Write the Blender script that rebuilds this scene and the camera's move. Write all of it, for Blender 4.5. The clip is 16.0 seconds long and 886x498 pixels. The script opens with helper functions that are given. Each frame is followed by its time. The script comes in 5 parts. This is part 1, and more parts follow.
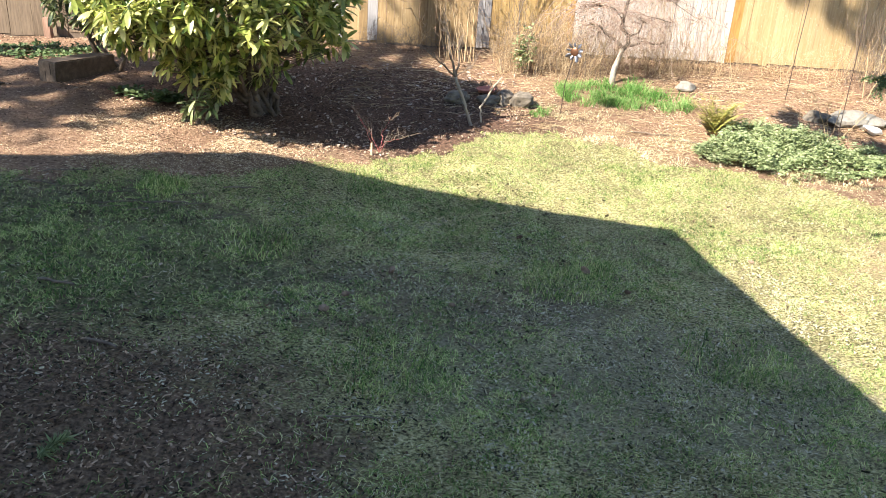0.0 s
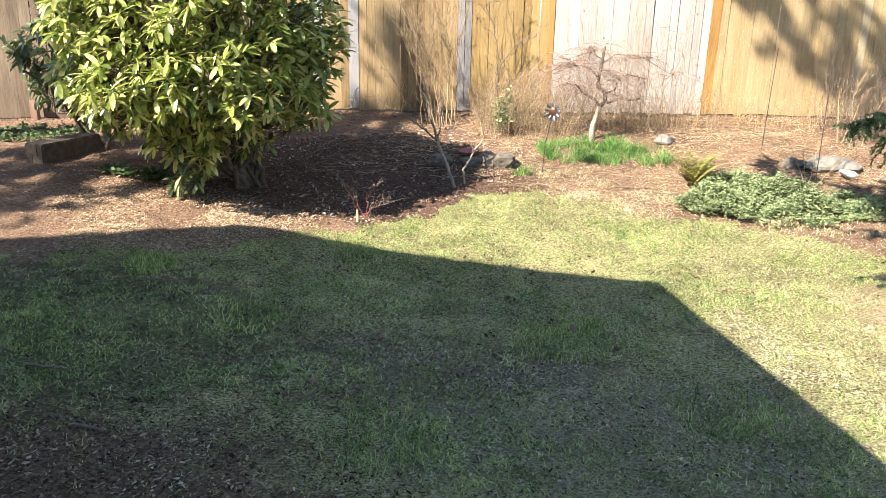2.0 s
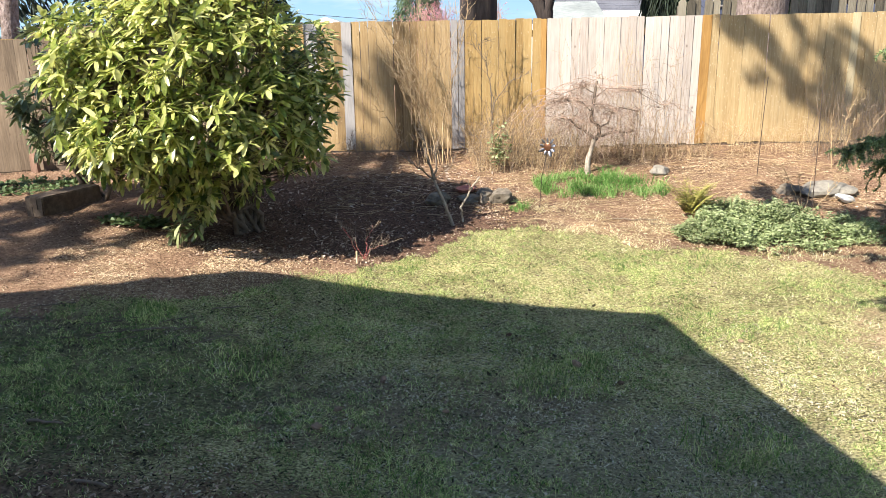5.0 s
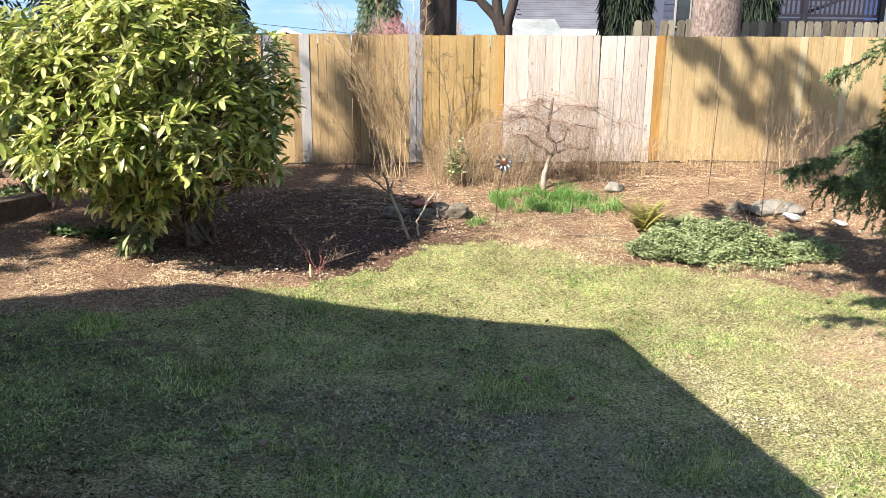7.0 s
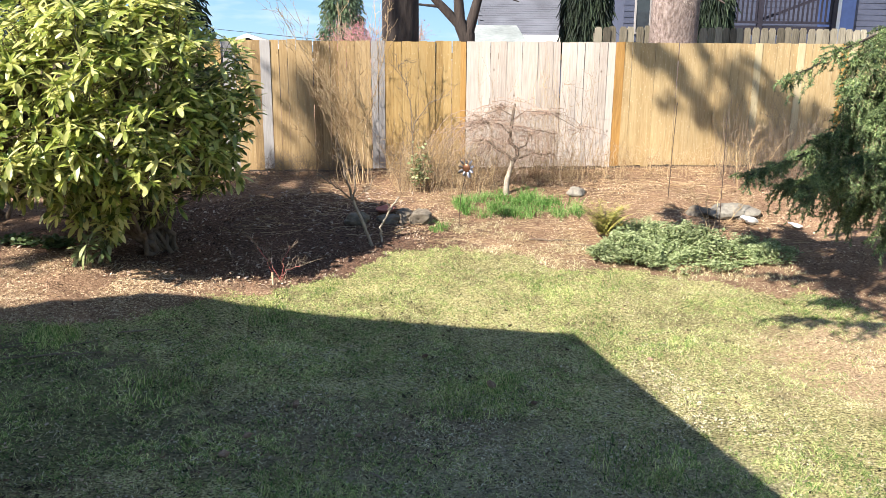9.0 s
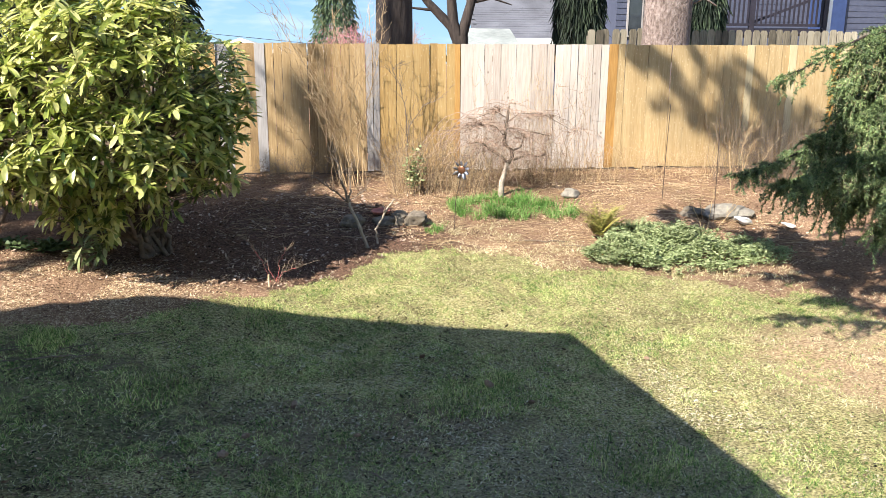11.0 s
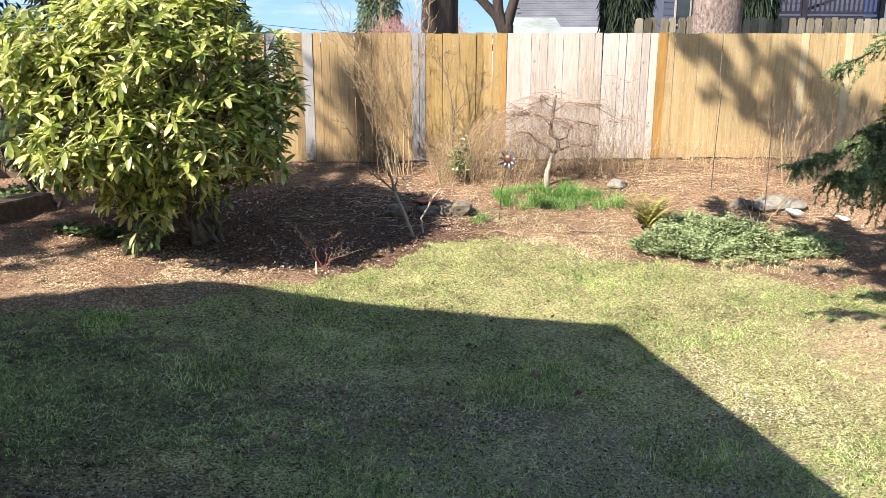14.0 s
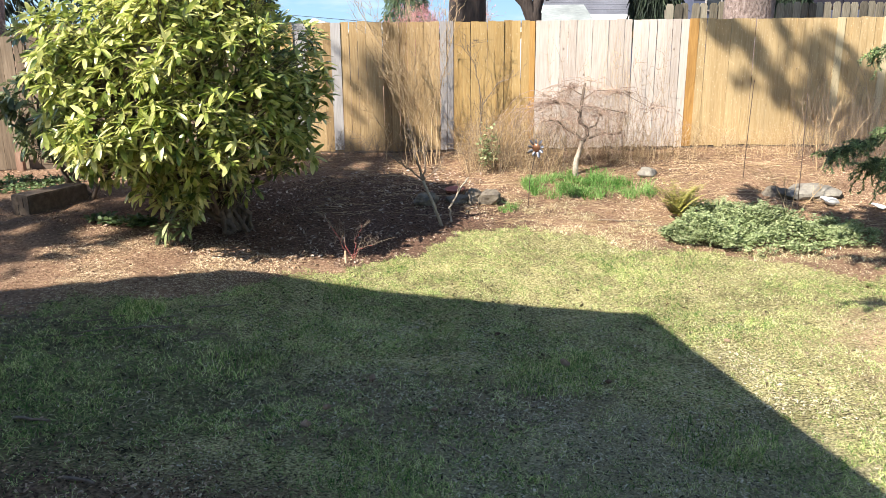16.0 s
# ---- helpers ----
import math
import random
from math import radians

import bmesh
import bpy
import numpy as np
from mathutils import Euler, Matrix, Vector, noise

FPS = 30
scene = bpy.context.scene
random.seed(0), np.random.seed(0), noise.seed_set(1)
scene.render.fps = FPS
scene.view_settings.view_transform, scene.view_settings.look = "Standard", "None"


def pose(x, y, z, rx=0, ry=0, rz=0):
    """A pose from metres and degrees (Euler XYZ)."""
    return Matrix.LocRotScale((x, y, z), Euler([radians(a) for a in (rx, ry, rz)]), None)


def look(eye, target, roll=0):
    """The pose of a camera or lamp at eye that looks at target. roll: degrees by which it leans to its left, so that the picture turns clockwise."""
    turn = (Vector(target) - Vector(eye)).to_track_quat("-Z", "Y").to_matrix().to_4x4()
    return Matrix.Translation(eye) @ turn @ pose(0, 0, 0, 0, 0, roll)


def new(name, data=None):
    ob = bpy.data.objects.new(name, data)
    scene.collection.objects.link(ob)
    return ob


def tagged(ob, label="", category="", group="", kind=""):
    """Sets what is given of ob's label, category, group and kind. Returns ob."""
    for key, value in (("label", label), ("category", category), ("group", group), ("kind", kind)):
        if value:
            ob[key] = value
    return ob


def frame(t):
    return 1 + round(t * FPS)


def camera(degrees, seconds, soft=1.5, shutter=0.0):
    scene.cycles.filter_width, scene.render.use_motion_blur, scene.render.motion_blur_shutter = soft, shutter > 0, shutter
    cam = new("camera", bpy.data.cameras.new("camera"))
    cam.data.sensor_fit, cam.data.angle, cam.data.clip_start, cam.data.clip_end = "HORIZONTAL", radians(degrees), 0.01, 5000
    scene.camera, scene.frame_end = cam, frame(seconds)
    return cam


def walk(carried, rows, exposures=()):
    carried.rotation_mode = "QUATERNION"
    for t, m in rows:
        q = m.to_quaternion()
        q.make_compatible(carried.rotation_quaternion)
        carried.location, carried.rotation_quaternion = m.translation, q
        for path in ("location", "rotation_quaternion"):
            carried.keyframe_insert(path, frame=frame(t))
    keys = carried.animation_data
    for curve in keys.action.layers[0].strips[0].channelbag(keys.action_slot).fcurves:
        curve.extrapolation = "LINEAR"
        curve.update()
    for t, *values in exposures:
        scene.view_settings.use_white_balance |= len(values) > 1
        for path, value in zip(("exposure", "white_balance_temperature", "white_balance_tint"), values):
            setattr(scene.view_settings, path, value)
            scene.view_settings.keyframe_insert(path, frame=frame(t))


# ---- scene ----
cam = camera(59.7, 16.0, soft=0.7)
PATH = [
    (0, (-0.725, -1.423, 1.482), (-0.667, 0.43, 0.731), 3.6),
    (0.5, (-0.719, -1.425, 1.477), (-0.651, 0.436, 0.748), 2.9),
    (1, (-0.702, -1.427, 1.514), (-0.625, 0.454, 0.84), 2.2),
    (1.5, (-0.699, -1.441, 1.542), (-0.621, 0.453, 0.904), 1.5),
    (2, (-0.691, -1.439, 1.551), (-0.616, 0.463, 0.939), 1.1),
    (2.5, (-0.684, -1.442, 1.555), (-0.611, 0.467, 0.961), 0.6),
    (3, (-0.686, -1.446, 1.573), (-0.617, 0.473, 1.012), 0.2),
    (3.5, (-0.691, -1.441, 1.577), (-0.623, 0.485, 1.039), -0.4),
    (4, (-0.686, -1.448, 1.578), (-0.619, 0.479, 1.048), -1.0),
    (6.3, (-0.638, -1.438, 1.594), (-0.537, 0.496, 1.093), -0.2),
    (6.5, (-0.632, -1.438, 1.587), (-0.512, 0.496, 1.092), -0.0),
    (7, (-0.614, -1.429, 1.592), (-0.439, 0.502, 1.1), 0.4),
    (7.5, (-0.602, -1.431, 1.59), (-0.386, 0.497, 1.102), 0.5),
    (8, (-0.6, -1.437, 1.59), (-0.364, 0.489, 1.106), 0.6),
    (8.5, (-0.592, -1.434, 1.589), (-0.341, 0.491, 1.108), 0.5),
    (9, (-0.583, -1.435, 1.6), (-0.321, 0.489, 1.122), 0.4),
    (11.5, (-0.629, -1.462, 1.573), (-0.35, 0.462, 1.106), 0.2),
    (12, (-0.645, -1.471, 1.579), (-0.396, 0.457, 1.109), 0.2),
    (12.5, (-0.631, -1.482, 1.583), (-0.407, 0.448, 1.109), 0.2),
    (13, (-0.642, -1.469, 1.574), (-0.431, 0.462, 1.099), 0.2),
    (13.5, (-0.661, -1.464, 1.566), (-0.463, 0.466, 1.083), 0.3),
    (14, (-0.671, -1.465, 1.568), (-0.496, 0.465, 1.076), 0.1),
    (14.5, (-0.672, -1.471, 1.558), (-0.521, 0.46, 1.06), -0.1),
    (15, (-0.676, -1.473, 1.572), (-0.541, 0.457, 1.065), -0.2),
    (15.5, (-0.678, -1.466, 1.569), (-0.563, 0.463, 1.056), -0.4),
    (16, (-0.684, -1.467, 1.563), (-0.58, 0.462, 1.045), -0.5),
]
walk(cam, [(t, look(eye, target, roll)) for t, eye, target, roll in PATH], [(0.0, 1.80), (1.0, 1.70), (2.5, 1.58), (4.0, 1.38), (16.0, 1.38)])

# world and sun
SUN = Vector((0.787 * 0.743, 0.617 * 0.743, -0.669)).normalized()   # the way the light goes
world = bpy.data.worlds.new("sky")
scene.world = world
world.use_nodes = True
wn = world.node_tree
sky = wn.nodes.new("ShaderNodeTexSky")
sky.sky_type = "NISHITA"
sky.sun_disc = False
sky.sun_elevation = radians(42)
sky.sun_rotation = radians(232)
sky.air_density, sky.dust_density, sky.ozone_density = 1.0, 0.3, 2.0
wn.links.new(sky.outputs[0], wn.nodes["Background"].inputs[0])
wn.nodes["Background"].inputs[1].default_value = 0.091
sun_data = bpy.data.lights.new("sun", "SUN")
sun_data.energy, sun_data.angle, sun_data.color = 5.0, radians(0.42), (1.0, 0.93, 0.82)
sun = new("sun", sun_data)
sun.matrix_world = look((-20, -16, 20), Vector((-20, -16, 20)) + SUN)

# ---------------------------------------------------------------- materials
def mat(name, stops, scale=8.0, stretch=(1, 1, 1), rough=0.8, bump=0.3, dist=0.01, big=0.35, bigscale=0.8,
        rand=0.0, island=0.0, metal=0.0, trans=0.0, detail=6.0, spec=0.4, knots=0.0, flecks=0.0):
    """A noise-graded surface in world space: stops are (place, rgb); rand/island vary the value by object or by piece."""
    m = bpy.data.materials.new(name)
    m.use_nodes = True
    n, l = m.node_tree.nodes, m.node_tree.links
    bsdf = n["Principled BSDF"]
    geo = n.new("ShaderNodeNewGeometry")
    mp = n.new("ShaderNodeMapping")
    mp.inputs["Scale"].default_value = stretch
    l.new(geo.outputs["Position"], mp.inputs["Vector"])
    fine = n.new("ShaderNodeTexNoise")
    fine.inputs["Scale"].default_value, fine.inputs["Detail"].default_value = scale, detail
    fine.inputs["Roughness"].default_value = 0.65
    l.new(mp.outputs[0], fine.inputs["Vector"])
    ramp = n.new("ShaderNodeValToRGB")
    el = ramp.color_ramp.elements
    while len(el) < len(stops):
        el.new(0.5)
    for e, (p, c) in zip(el, stops):
        e.position, e.color = p, (*c, 1)
    src = fine.outputs["Fac"]
    if island or rand:
        # the piece's own shade shifts it along the ramp
        if island:
            r = geo.outputs["Random Per Island"]
        else:
            r = n.new("ShaderNodeObjectInfo").outputs["Random"]
        k = island or rand
        a = n.new("ShaderNodeMath"); a.operation = "MULTIPLY_ADD"
        l.new(r, a.inputs[0]); a.inputs[1].default_value = k; a.inputs[2].default_value = -k / 2
        s = n.new("ShaderNodeMath"); s.operation = "ADD"; s.use_clamp = True
        l.new(src, s.inputs[0]); l.new(a.outputs[0], s.inputs[1])
        src = s.outputs[0]
    l.new(src, ramp.inputs["Fac"])
    large = n.new("ShaderNodeTexNoise")
    large.inputs["Scale"].default_value, large.inputs["Detail"].default_value = bigscale, 3
    l.new(geo.outputs["Position"], large.inputs["Vector"])
    val = n.new("ShaderNodeMapRange")
    val.inputs["From Min"].default_value, val.inputs["From Max"].default_value = 0.3, 0.7
    val.inputs["To Min"].default_value, val.inputs["To Max"].default_value = 1 - big, 1 + big * 0.6
    l.new(large.outputs["Fac"], val.inputs["Value"])
    col = ramp.outputs[0]
    for amount, sc, st, lo, hi, tint in ((knots, 5.0, (1, 1, 0.7), 0.02, 0.10, (0.10, 0.06, 0.035, 1)), (flecks, 26.0, (1, 1, 0.6), 0.10, 0.2, (0.62, 0.5, 0.34, 1))):
        if not amount:
            continue
        m2 = n.new("ShaderNodeMapping"); m2.inputs["Scale"].default_value = st
        l.new(geo.outputs["Position"], m2.inputs["Vector"])
        vo = n.new("ShaderNodeTexVoronoi"); vo.inputs["Scale"].default_value = sc
        l.new(m2.outputs[0], vo.inputs["Vector"])
        mr = n.new("ShaderNodeMapRange")
        mr.inputs["From Min"].default_value, mr.inputs["From Max"].default_value = lo, hi
        mr.inputs["To Min"].default_value, mr.inputs["To Max"].default_value = amount, 0.0
        l.new(vo.outputs["Distance"], mr.inputs["Value"])
        mx = n.new("ShaderNodeMix"); mx.data_type = "RGBA"
        l.new(mr.outputs[0], mx.inputs["Factor"]); l.new(col, mx.inputs["A"]); mx.inputs["B"].default_value = tint
        col = mx.outputs["Result"]
    hsv = n.new("ShaderNodeHueSaturation")
    l.new(val.outputs[0], hsv.inputs["Value"])
    l.new(col, hsv.inputs["Color"])
    l.new(hsv.outputs[0], bsdf.inputs["Base Color"])
    bsdf.inputs["Roughness"].default_value, bsdf.inputs["Metallic"].default_value = rough, metal
    bsdf.inputs["Specular IOR Level"].default_value = spec
    if bump:
        b = n.new("ShaderNodeBump")
        b.inputs["Strength"].default_value, b.inputs["Distance"].default_value = bump, dist
        l.new(fine.outputs["Fac"], b.inputs["Height"])
        l.new(b.outputs[0], bsdf.inputs["Normal"])
    if trans:
        t = n.new("ShaderNodeBsdfTranslucent")
        l.new(hsv.outputs[0], t.inputs["Color"])
        mx = n.new("ShaderNodeMixShader")
        mx.inputs[0].default_value = trans
        l.new(bsdf.outputs[0], mx.inputs[1]); l.new(t.outputs[0], mx.inputs[2])
        l.new(mx.outputs[0], n["Material Output"].inputs["Surface"])
    return m


UP = (9, 9, 0.6)   # grain that runs upwards
M = {}
M["soil"] = mat("lawn_thatch", [(0.36, (0.04, 0.036, 0.018)), (0.45, (0.21, 0.19, 0.085)), (0.55, (0.45, 0.405, 0.19)), (0.68, (0.75, 0.66, 0.4))], 48, (1, 1.5, 1), bump=1.0, dist=0.03, big=0.35, bigscale=2.2, spec=0.08)
M["mulch"] = mat("bark_mulch", [(0.25, (0.09, 0.05, 0.032)), (0.5, (0.25, 0.155, 0.1)), (0.78, (0.46, 0.325, 0.22))], 30, bump=1.0, dist=0.03, bigscale=1.1, spec=0.08)
M["chip"] = mat("bark_chip", [(0.15, (0.05, 0.03, 0.021)), (0.45, (0.22, 0.135, 0.09)), (0.85, (0.54, 0.39, 0.27))], 25, bump=0.3, island=0.8, big=0.2, spec=0.08)
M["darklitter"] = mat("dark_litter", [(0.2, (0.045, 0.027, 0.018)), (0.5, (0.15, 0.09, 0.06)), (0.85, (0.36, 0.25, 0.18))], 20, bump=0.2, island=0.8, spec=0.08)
M["shaving"] = mat("wood_shaving", [(0.2, (0.32, 0.21, 0.12)), (0.5, (0.54, 0.4, 0.25)), (0.8, (0.76, 0.61, 0.43))], 25, bump=0.2, island=0.7, big=0.2, spec=0.08)
# clod colour, dark enough to double as shade in pits between grass
M["clod"] = mat("clod_and_shade", [(0.2, (0.03, 0.026, 0.015)), (0.5, (0.085, 0.072, 0.043)), (0.85, (0.2, 0.165, 0.105))], 25, bump=0.3, island=0.7, spec=0.08)
M["grass"] = mat("grass_green", [(0.15, (0.08, 0.17, 0.04)), (0.5, (0.31, 0.43, 0.12)), (0.85, (0.72, 0.725, 0.33))], 3, bump=0, island=0.9, trans=0.35, rough=0.6, big=0.3, bigscale=1.5, spec=0.2)
M["straw"] = mat("grass_straw", [(0.15, (0.24, 0.195, 0.1)), (0.5, (0.6, 0.53, 0.3)), (0.85, (0.88, 0.81, 0.56))], 3, bump=0, island=0.8, trans=0.2, rough=0.7, big=0.2, spec=0.2)
M["lush"] = mat("lush_grass", [(0.15, (0.06, 0.15, 0.03)), (0.5, (0.17, 0.34, 0.08)), (0.85, (0.4, 0.56, 0.22))], 3, bump=0, island=0.6, trans=0.35, rough=0.5, big=0.2, spec=0.2)
M["gold"] = mat("golden_cedar", [(0.2, (0.27, 0.14, 0.04)), (0.5, (0.40, 0.22, 0.065)), (0.8, (0.5, 0.31, 0.11))], 6, UP, knots=0.5, rand=0.35, rough=0.75, bump=0.35, dist=0.004, big=0.22)
M["brown"] = mat("weathered_cedar", [(0.2, (0.17, 0.105, 0.05)), (0.5, (0.3, 0.2, 0.095)), (0.8, (0.41, 0.29, 0.155))], 6, UP, knots=0.6, flecks=0.35, rand=0.35, rough=0.85, bump=0.3, dist=0.004, big=0.2)
M["greybrown"] = mat("greyed_cedar", [(0.2, (0.105, 0.075, 0.05)), (0.5, (0.19, 0.14, 0.095)), (0.8, (0.28, 0.215, 0.15))], 6, UP, knots=0.6, rand=0.35, rough=0.88, bump=0.35, dist=0.004, big=0.25)
M["tan"] = mat("tan_cedar", [(0.2, (0.25, 0.15, 0.052)), (0.5, (0.375, 0.245, 0.095)), (0.8, (0.47, 0.33, 0.15))], 6, UP, knots=0.5, flecks=0.5, rand=0.3, rough=0.8, bump=0.35, dist=0.004, big=0.22)
M["sand"] = mat("sandy_cedar", [(0.2, (0.29, 0.195, 0.09)), (0.5, (0.41, 0.295, 0.15)), (0.8, (0.5, 0.385, 0.22))], 6, UP, knots=0.3, flecks=0.75, rand=0.14, rough=0.8, bump=0.35, dist=0.004, big=0.2)
M["pale"] = mat("new_pale_board", [(0.2, (0.34, 0.285, 0.245)), (0.5, (0.47, 0.41, 0.365)), (0.8, (0.57, 0.51, 0.46))], 6, UP, knots=0.85, rand=0.3, rough=0.75, bump=0.2, dist=0.004, big=0.1)
M["navy"] = mat("navy_paint", [(0.2, (0.02, 0.035, 0.10)), (0.6, (0.035, 0.06, 0.16))], 5, rough=0.5, bump=0.05, big=0.1)
M["dullleaf"] = mat("dull_dark_leaf", [(0.1, (0.05, 0.08, 0.03)), (0.45, (0.15, 0.19, 0.075)), (0.85, (0.36, 0.39, 0.2))], 9, bump=0.15, dist=0.003, island=0.75, trans=0.25, rough=0.4, big=0.3, bigscale=4.0)
M["thatchbit"] = mat("matted_thatch_bit", [(0.15, (0.07, 0.06, 0.038)), (0.5, (0.33, 0.29, 0.195)), (0.85, (0.6, 0.54, 0.39))], 20, bump=0.1, island=0.9, big=0.2, spec=0.08)
M["palerock"] = mat("pale_stone", [(0.2, (0.13, 0.115, 0.095)), (0.5, (0.24, 0.22, 0.185)), (0.8, (0.36, 0.33, 0.28))], 14, bump=0.8, dist=0.02)
M["cream"] = mat("cream_board", [(0.2, (0.36, 0.285, 0.16)), (0.5, (0.47, 0.385, 0.235)), (0.8, (0.56, 0.47, 0.31))], 6, UP, knots=0.3, rand=0.2, rough=0.8, bump=0.25, dist=0.004, big=0.12)
M["grey"] = mat("grey_board", [(0.2, (0.2, 0.185, 0.18)), (0.5, (0.29, 0.27, 0.265)), (0.8, (0.38, 0.36, 0.35))], 6, UP, rand=0.25, rough=0.85, bump=0.25, dist=0.004, big=0.15)
M["leaf"] = mat("rhododendron_leaf", [(0.12, (0.06, 0.105, 0.02)), (0.44, (0.38, 0.44, 0.1)), (0.84, (0.84, 0.8, 0.35))], 9, bump=0.15, dist=0.003, island=0.75, trans=0.45, rough=0.3, big=0.3, bigscale=4.0, spec=0.7)
M["twig"] = mat("brown_twig", [(0.2, (0.10, 0.07, 0.05)), (0.5, (0.20, 0.15, 0.11)), (0.8, (0.33, 0.26, 0.2))], 30, bump=0.3, dist=0.003, rough=0.85)
M["tantwig"] = mat("dry_tan_stem", [(0.2, (0.24, 0.15, 0.08)), (0.5, (0.40, 0.28, 0.16)), (0.8, (0.56, 0.43, 0.27))], 20, bump=0, island=0.7, rough=0.85)
# shade on the trunks behind the fence is put into this dark colour
M["bark"] = mat("shade_dark_bark", [(0.2, (0.018, 0.014, 0.013)), (0.5, (0.045, 0.034, 0.03)), (0.8, (0.085, 0.066, 0.056))], 9, (1, 1, 0.25), bump=1.0, dist=0.05, rough=0.95)
M["fir"] = mat("fir_bark", [(0.3, (0.08, 0.057, 0.048)), (0.48, (0.22, 0.165, 0.145)), (0.7, (0.36, 0.295, 0.27))], 20, (1, 1, 0.5), bump=1.0, dist=0.06, rough=0.95)
M["palebark"] = mat("pale_bark", [(0.2, (0.2, 0.15, 0.11)), (0.5, (0.4, 0.34, 0.27)), (0.8, (0.6, 0.54, 0.46))], 20, bump=0.3, dist=0.004)
M["needle"] = mat("spruce_needles", [(0.1, (0.04, 0.075, 0.035)), (0.5, (0.16, 0.235, 0.1)), (0.9, (0.42, 0.5, 0.22))], 4, bump=0, island=0.6, trans=0.2, rough=0.55, big=0.55, bigscale=6.0)
M["darkneedle"] = mat("dark_fir_foliage", [(0.2, (0.008, 0.014, 0.009)), (0.5, (0.02, 0.033, 0.019)), (0.8, (0.045, 0.068, 0.035))], 3, bump=0, island=0.6, trans=0.1)
M["herb"] = mat("grey_green_leaf", [(0.1, (0.12, 0.16, 0.065)), (0.5, (0.3, 0.36, 0.17)), (0.9, (0.5, 0.54, 0.31))], 10, bump=0, island=0.6, trans=0.25, rough=0.85, spec=0.2)
M["darkleaf"] = mat("dark_weed_leaf", [(0.1, (0.04, 0.07, 0.025)), (0.5, (0.09, 0.14, 0.05)), (0.9, (0.18, 0.24, 0.1))], 10, bump=0, island=0.6, trans=0.2, rough=0.6)
M["fernleaf"] = mat("fern_frond", [(0.1, (0.15, 0.16, 0.035)), (0.5, (0.34, 0.33, 0.08)), (0.9, (0.55, 0.47, 0.16))], 10, bump=0, island=0.6, trans=0.25)
M["rock"] = mat("grey_stone", [(0.2, (0.06, 0.048, 0.036)), (0.5, (0.14, 0.117, 0.09)), (0.8, (0.26, 0.225, 0.18))], 14, bump=0.8, dist=0.02)
M["timber"] = mat("dark_timber", [(0.2, (0.05, 0.034, 0.024)), (0.5, (0.125, 0.09, 0.064)), (0.8, (0.24, 0.18, 0.13))], 14, bump=0.8, dist=0.015)
M["shingle"] = mat("grey_shingle", [(0.2, (0.065, 0.067, 0.082)), (0.5, (0.115, 0.118, 0.14)), (0.8, (0.18, 0.185, 0.21))], 30, bump=0.4)
M["palesh"] = mat("pale_shingle", [(0.2, (0.2, 0.225, 0.225)), (0.5, (0.29, 0.315, 0.31)), (0.8, (0.4, 0.42, 0.4))], 20, (0.3, 1, 1), bump=0.4)
M["white"] = mat("white_paint", [(0.2, (0.7, 0.69, 0.67)), (0.6, (0.8, 0.8, 0.79))], 5, rough=0.5, bump=0.05, big=0.05)
# pale siding made dark blue, with the tree shade in its colour
M["siding"] = mat("shaded_blue_siding", [(0.2, (0.05, 0.058, 0.095)), (0.6, (0.075, 0.085, 0.13))], 5, rough=0.6, bump=0.05, big=0.1)
# dark stain, deepened to hold the trees' shade on the neighbour's railing
M["railing"] = mat("shaded_dark_stain", [(0.2, (0.014, 0.012, 0.02)), (0.6, (0.03, 0.026, 0.04))], 12, rough=0.6, bump=0.2)
M["oldpicket"] = mat("old_picket", [(0.2, (0.08, 0.07, 0.052)), (0.5, (0.2, 0.175, 0.13)), (0.8, (0.36, 0.325, 0.25))], 6, UP, rand=0.6, rough=0.9, bump=0.3, dist=0.005)
M["pink"] = mat("pink_blossom", [(0.2, (0.4, 0.13, 0.17)), (0.6, (0.62, 0.27, 0.31)), (0.9, (0.75, 0.45, 0.46))], 6, bump=0, island=0.6, trans=0.2)
M["deckwood"] = mat("deck_board", [(0.2, (0.25, 0.2, 0.17)), (0.6, (0.4, 0.33, 0.29))], 8, rough=0.8, bump=0.2)
M["stucco"] = mat("house_paint", [(0.2, (0.42, 0.40, 0.37)), (0.6, (0.5, 0.48, 0.45))], 12, rough=0.85, bump=0.2)
M["iron"] = mat("rusted_iron", [(0.2, (0.05, 0.035, 0.03)), (0.6, (0.12, 0.085, 0.07))], 40, rough=0.7, metal=0.6, bump=0.2, dist=0.002)
M["steel"] = mat("steel", [(0.2, (0.16, 0.17, 0.21)), (0.6, (0.3, 0.31, 0.36))], 20, rough=0.55, metal=1.0, bump=0.1, dist=0.002)
M["copper"] = mat("copper", [(0.2, (0.12, 0.055, 0.035)), (0.6, (0.23, 0.11, 0.065))], 20, rough=0.4, metal=0.8, bump=0.1, dist=0.002)
M["red"] = mat("red_stem", [(0.2, (0.25, 0.05, 0.05)), (0.6, (0.45, 0.11, 0.10))], 20, rough=0.7, bump=0.1)
M["terracotta"] = mat("terracotta", [(0.2, (0.24, 0.085, 0.065)), (0.6, (0.4, 0.16, 0.12))], 20, rough=0.8, bump=0.2)
M["litter"] = mat("dry_leaf", [(0.15, (0.14, 0.085, 0.06)), (0.5, (0.32, 0.23, 0.17)), (0.85, (0.52, 0.42, 0.34))], 10, bump=0.1, island=0.8, rough=0.7, spec=0.08)



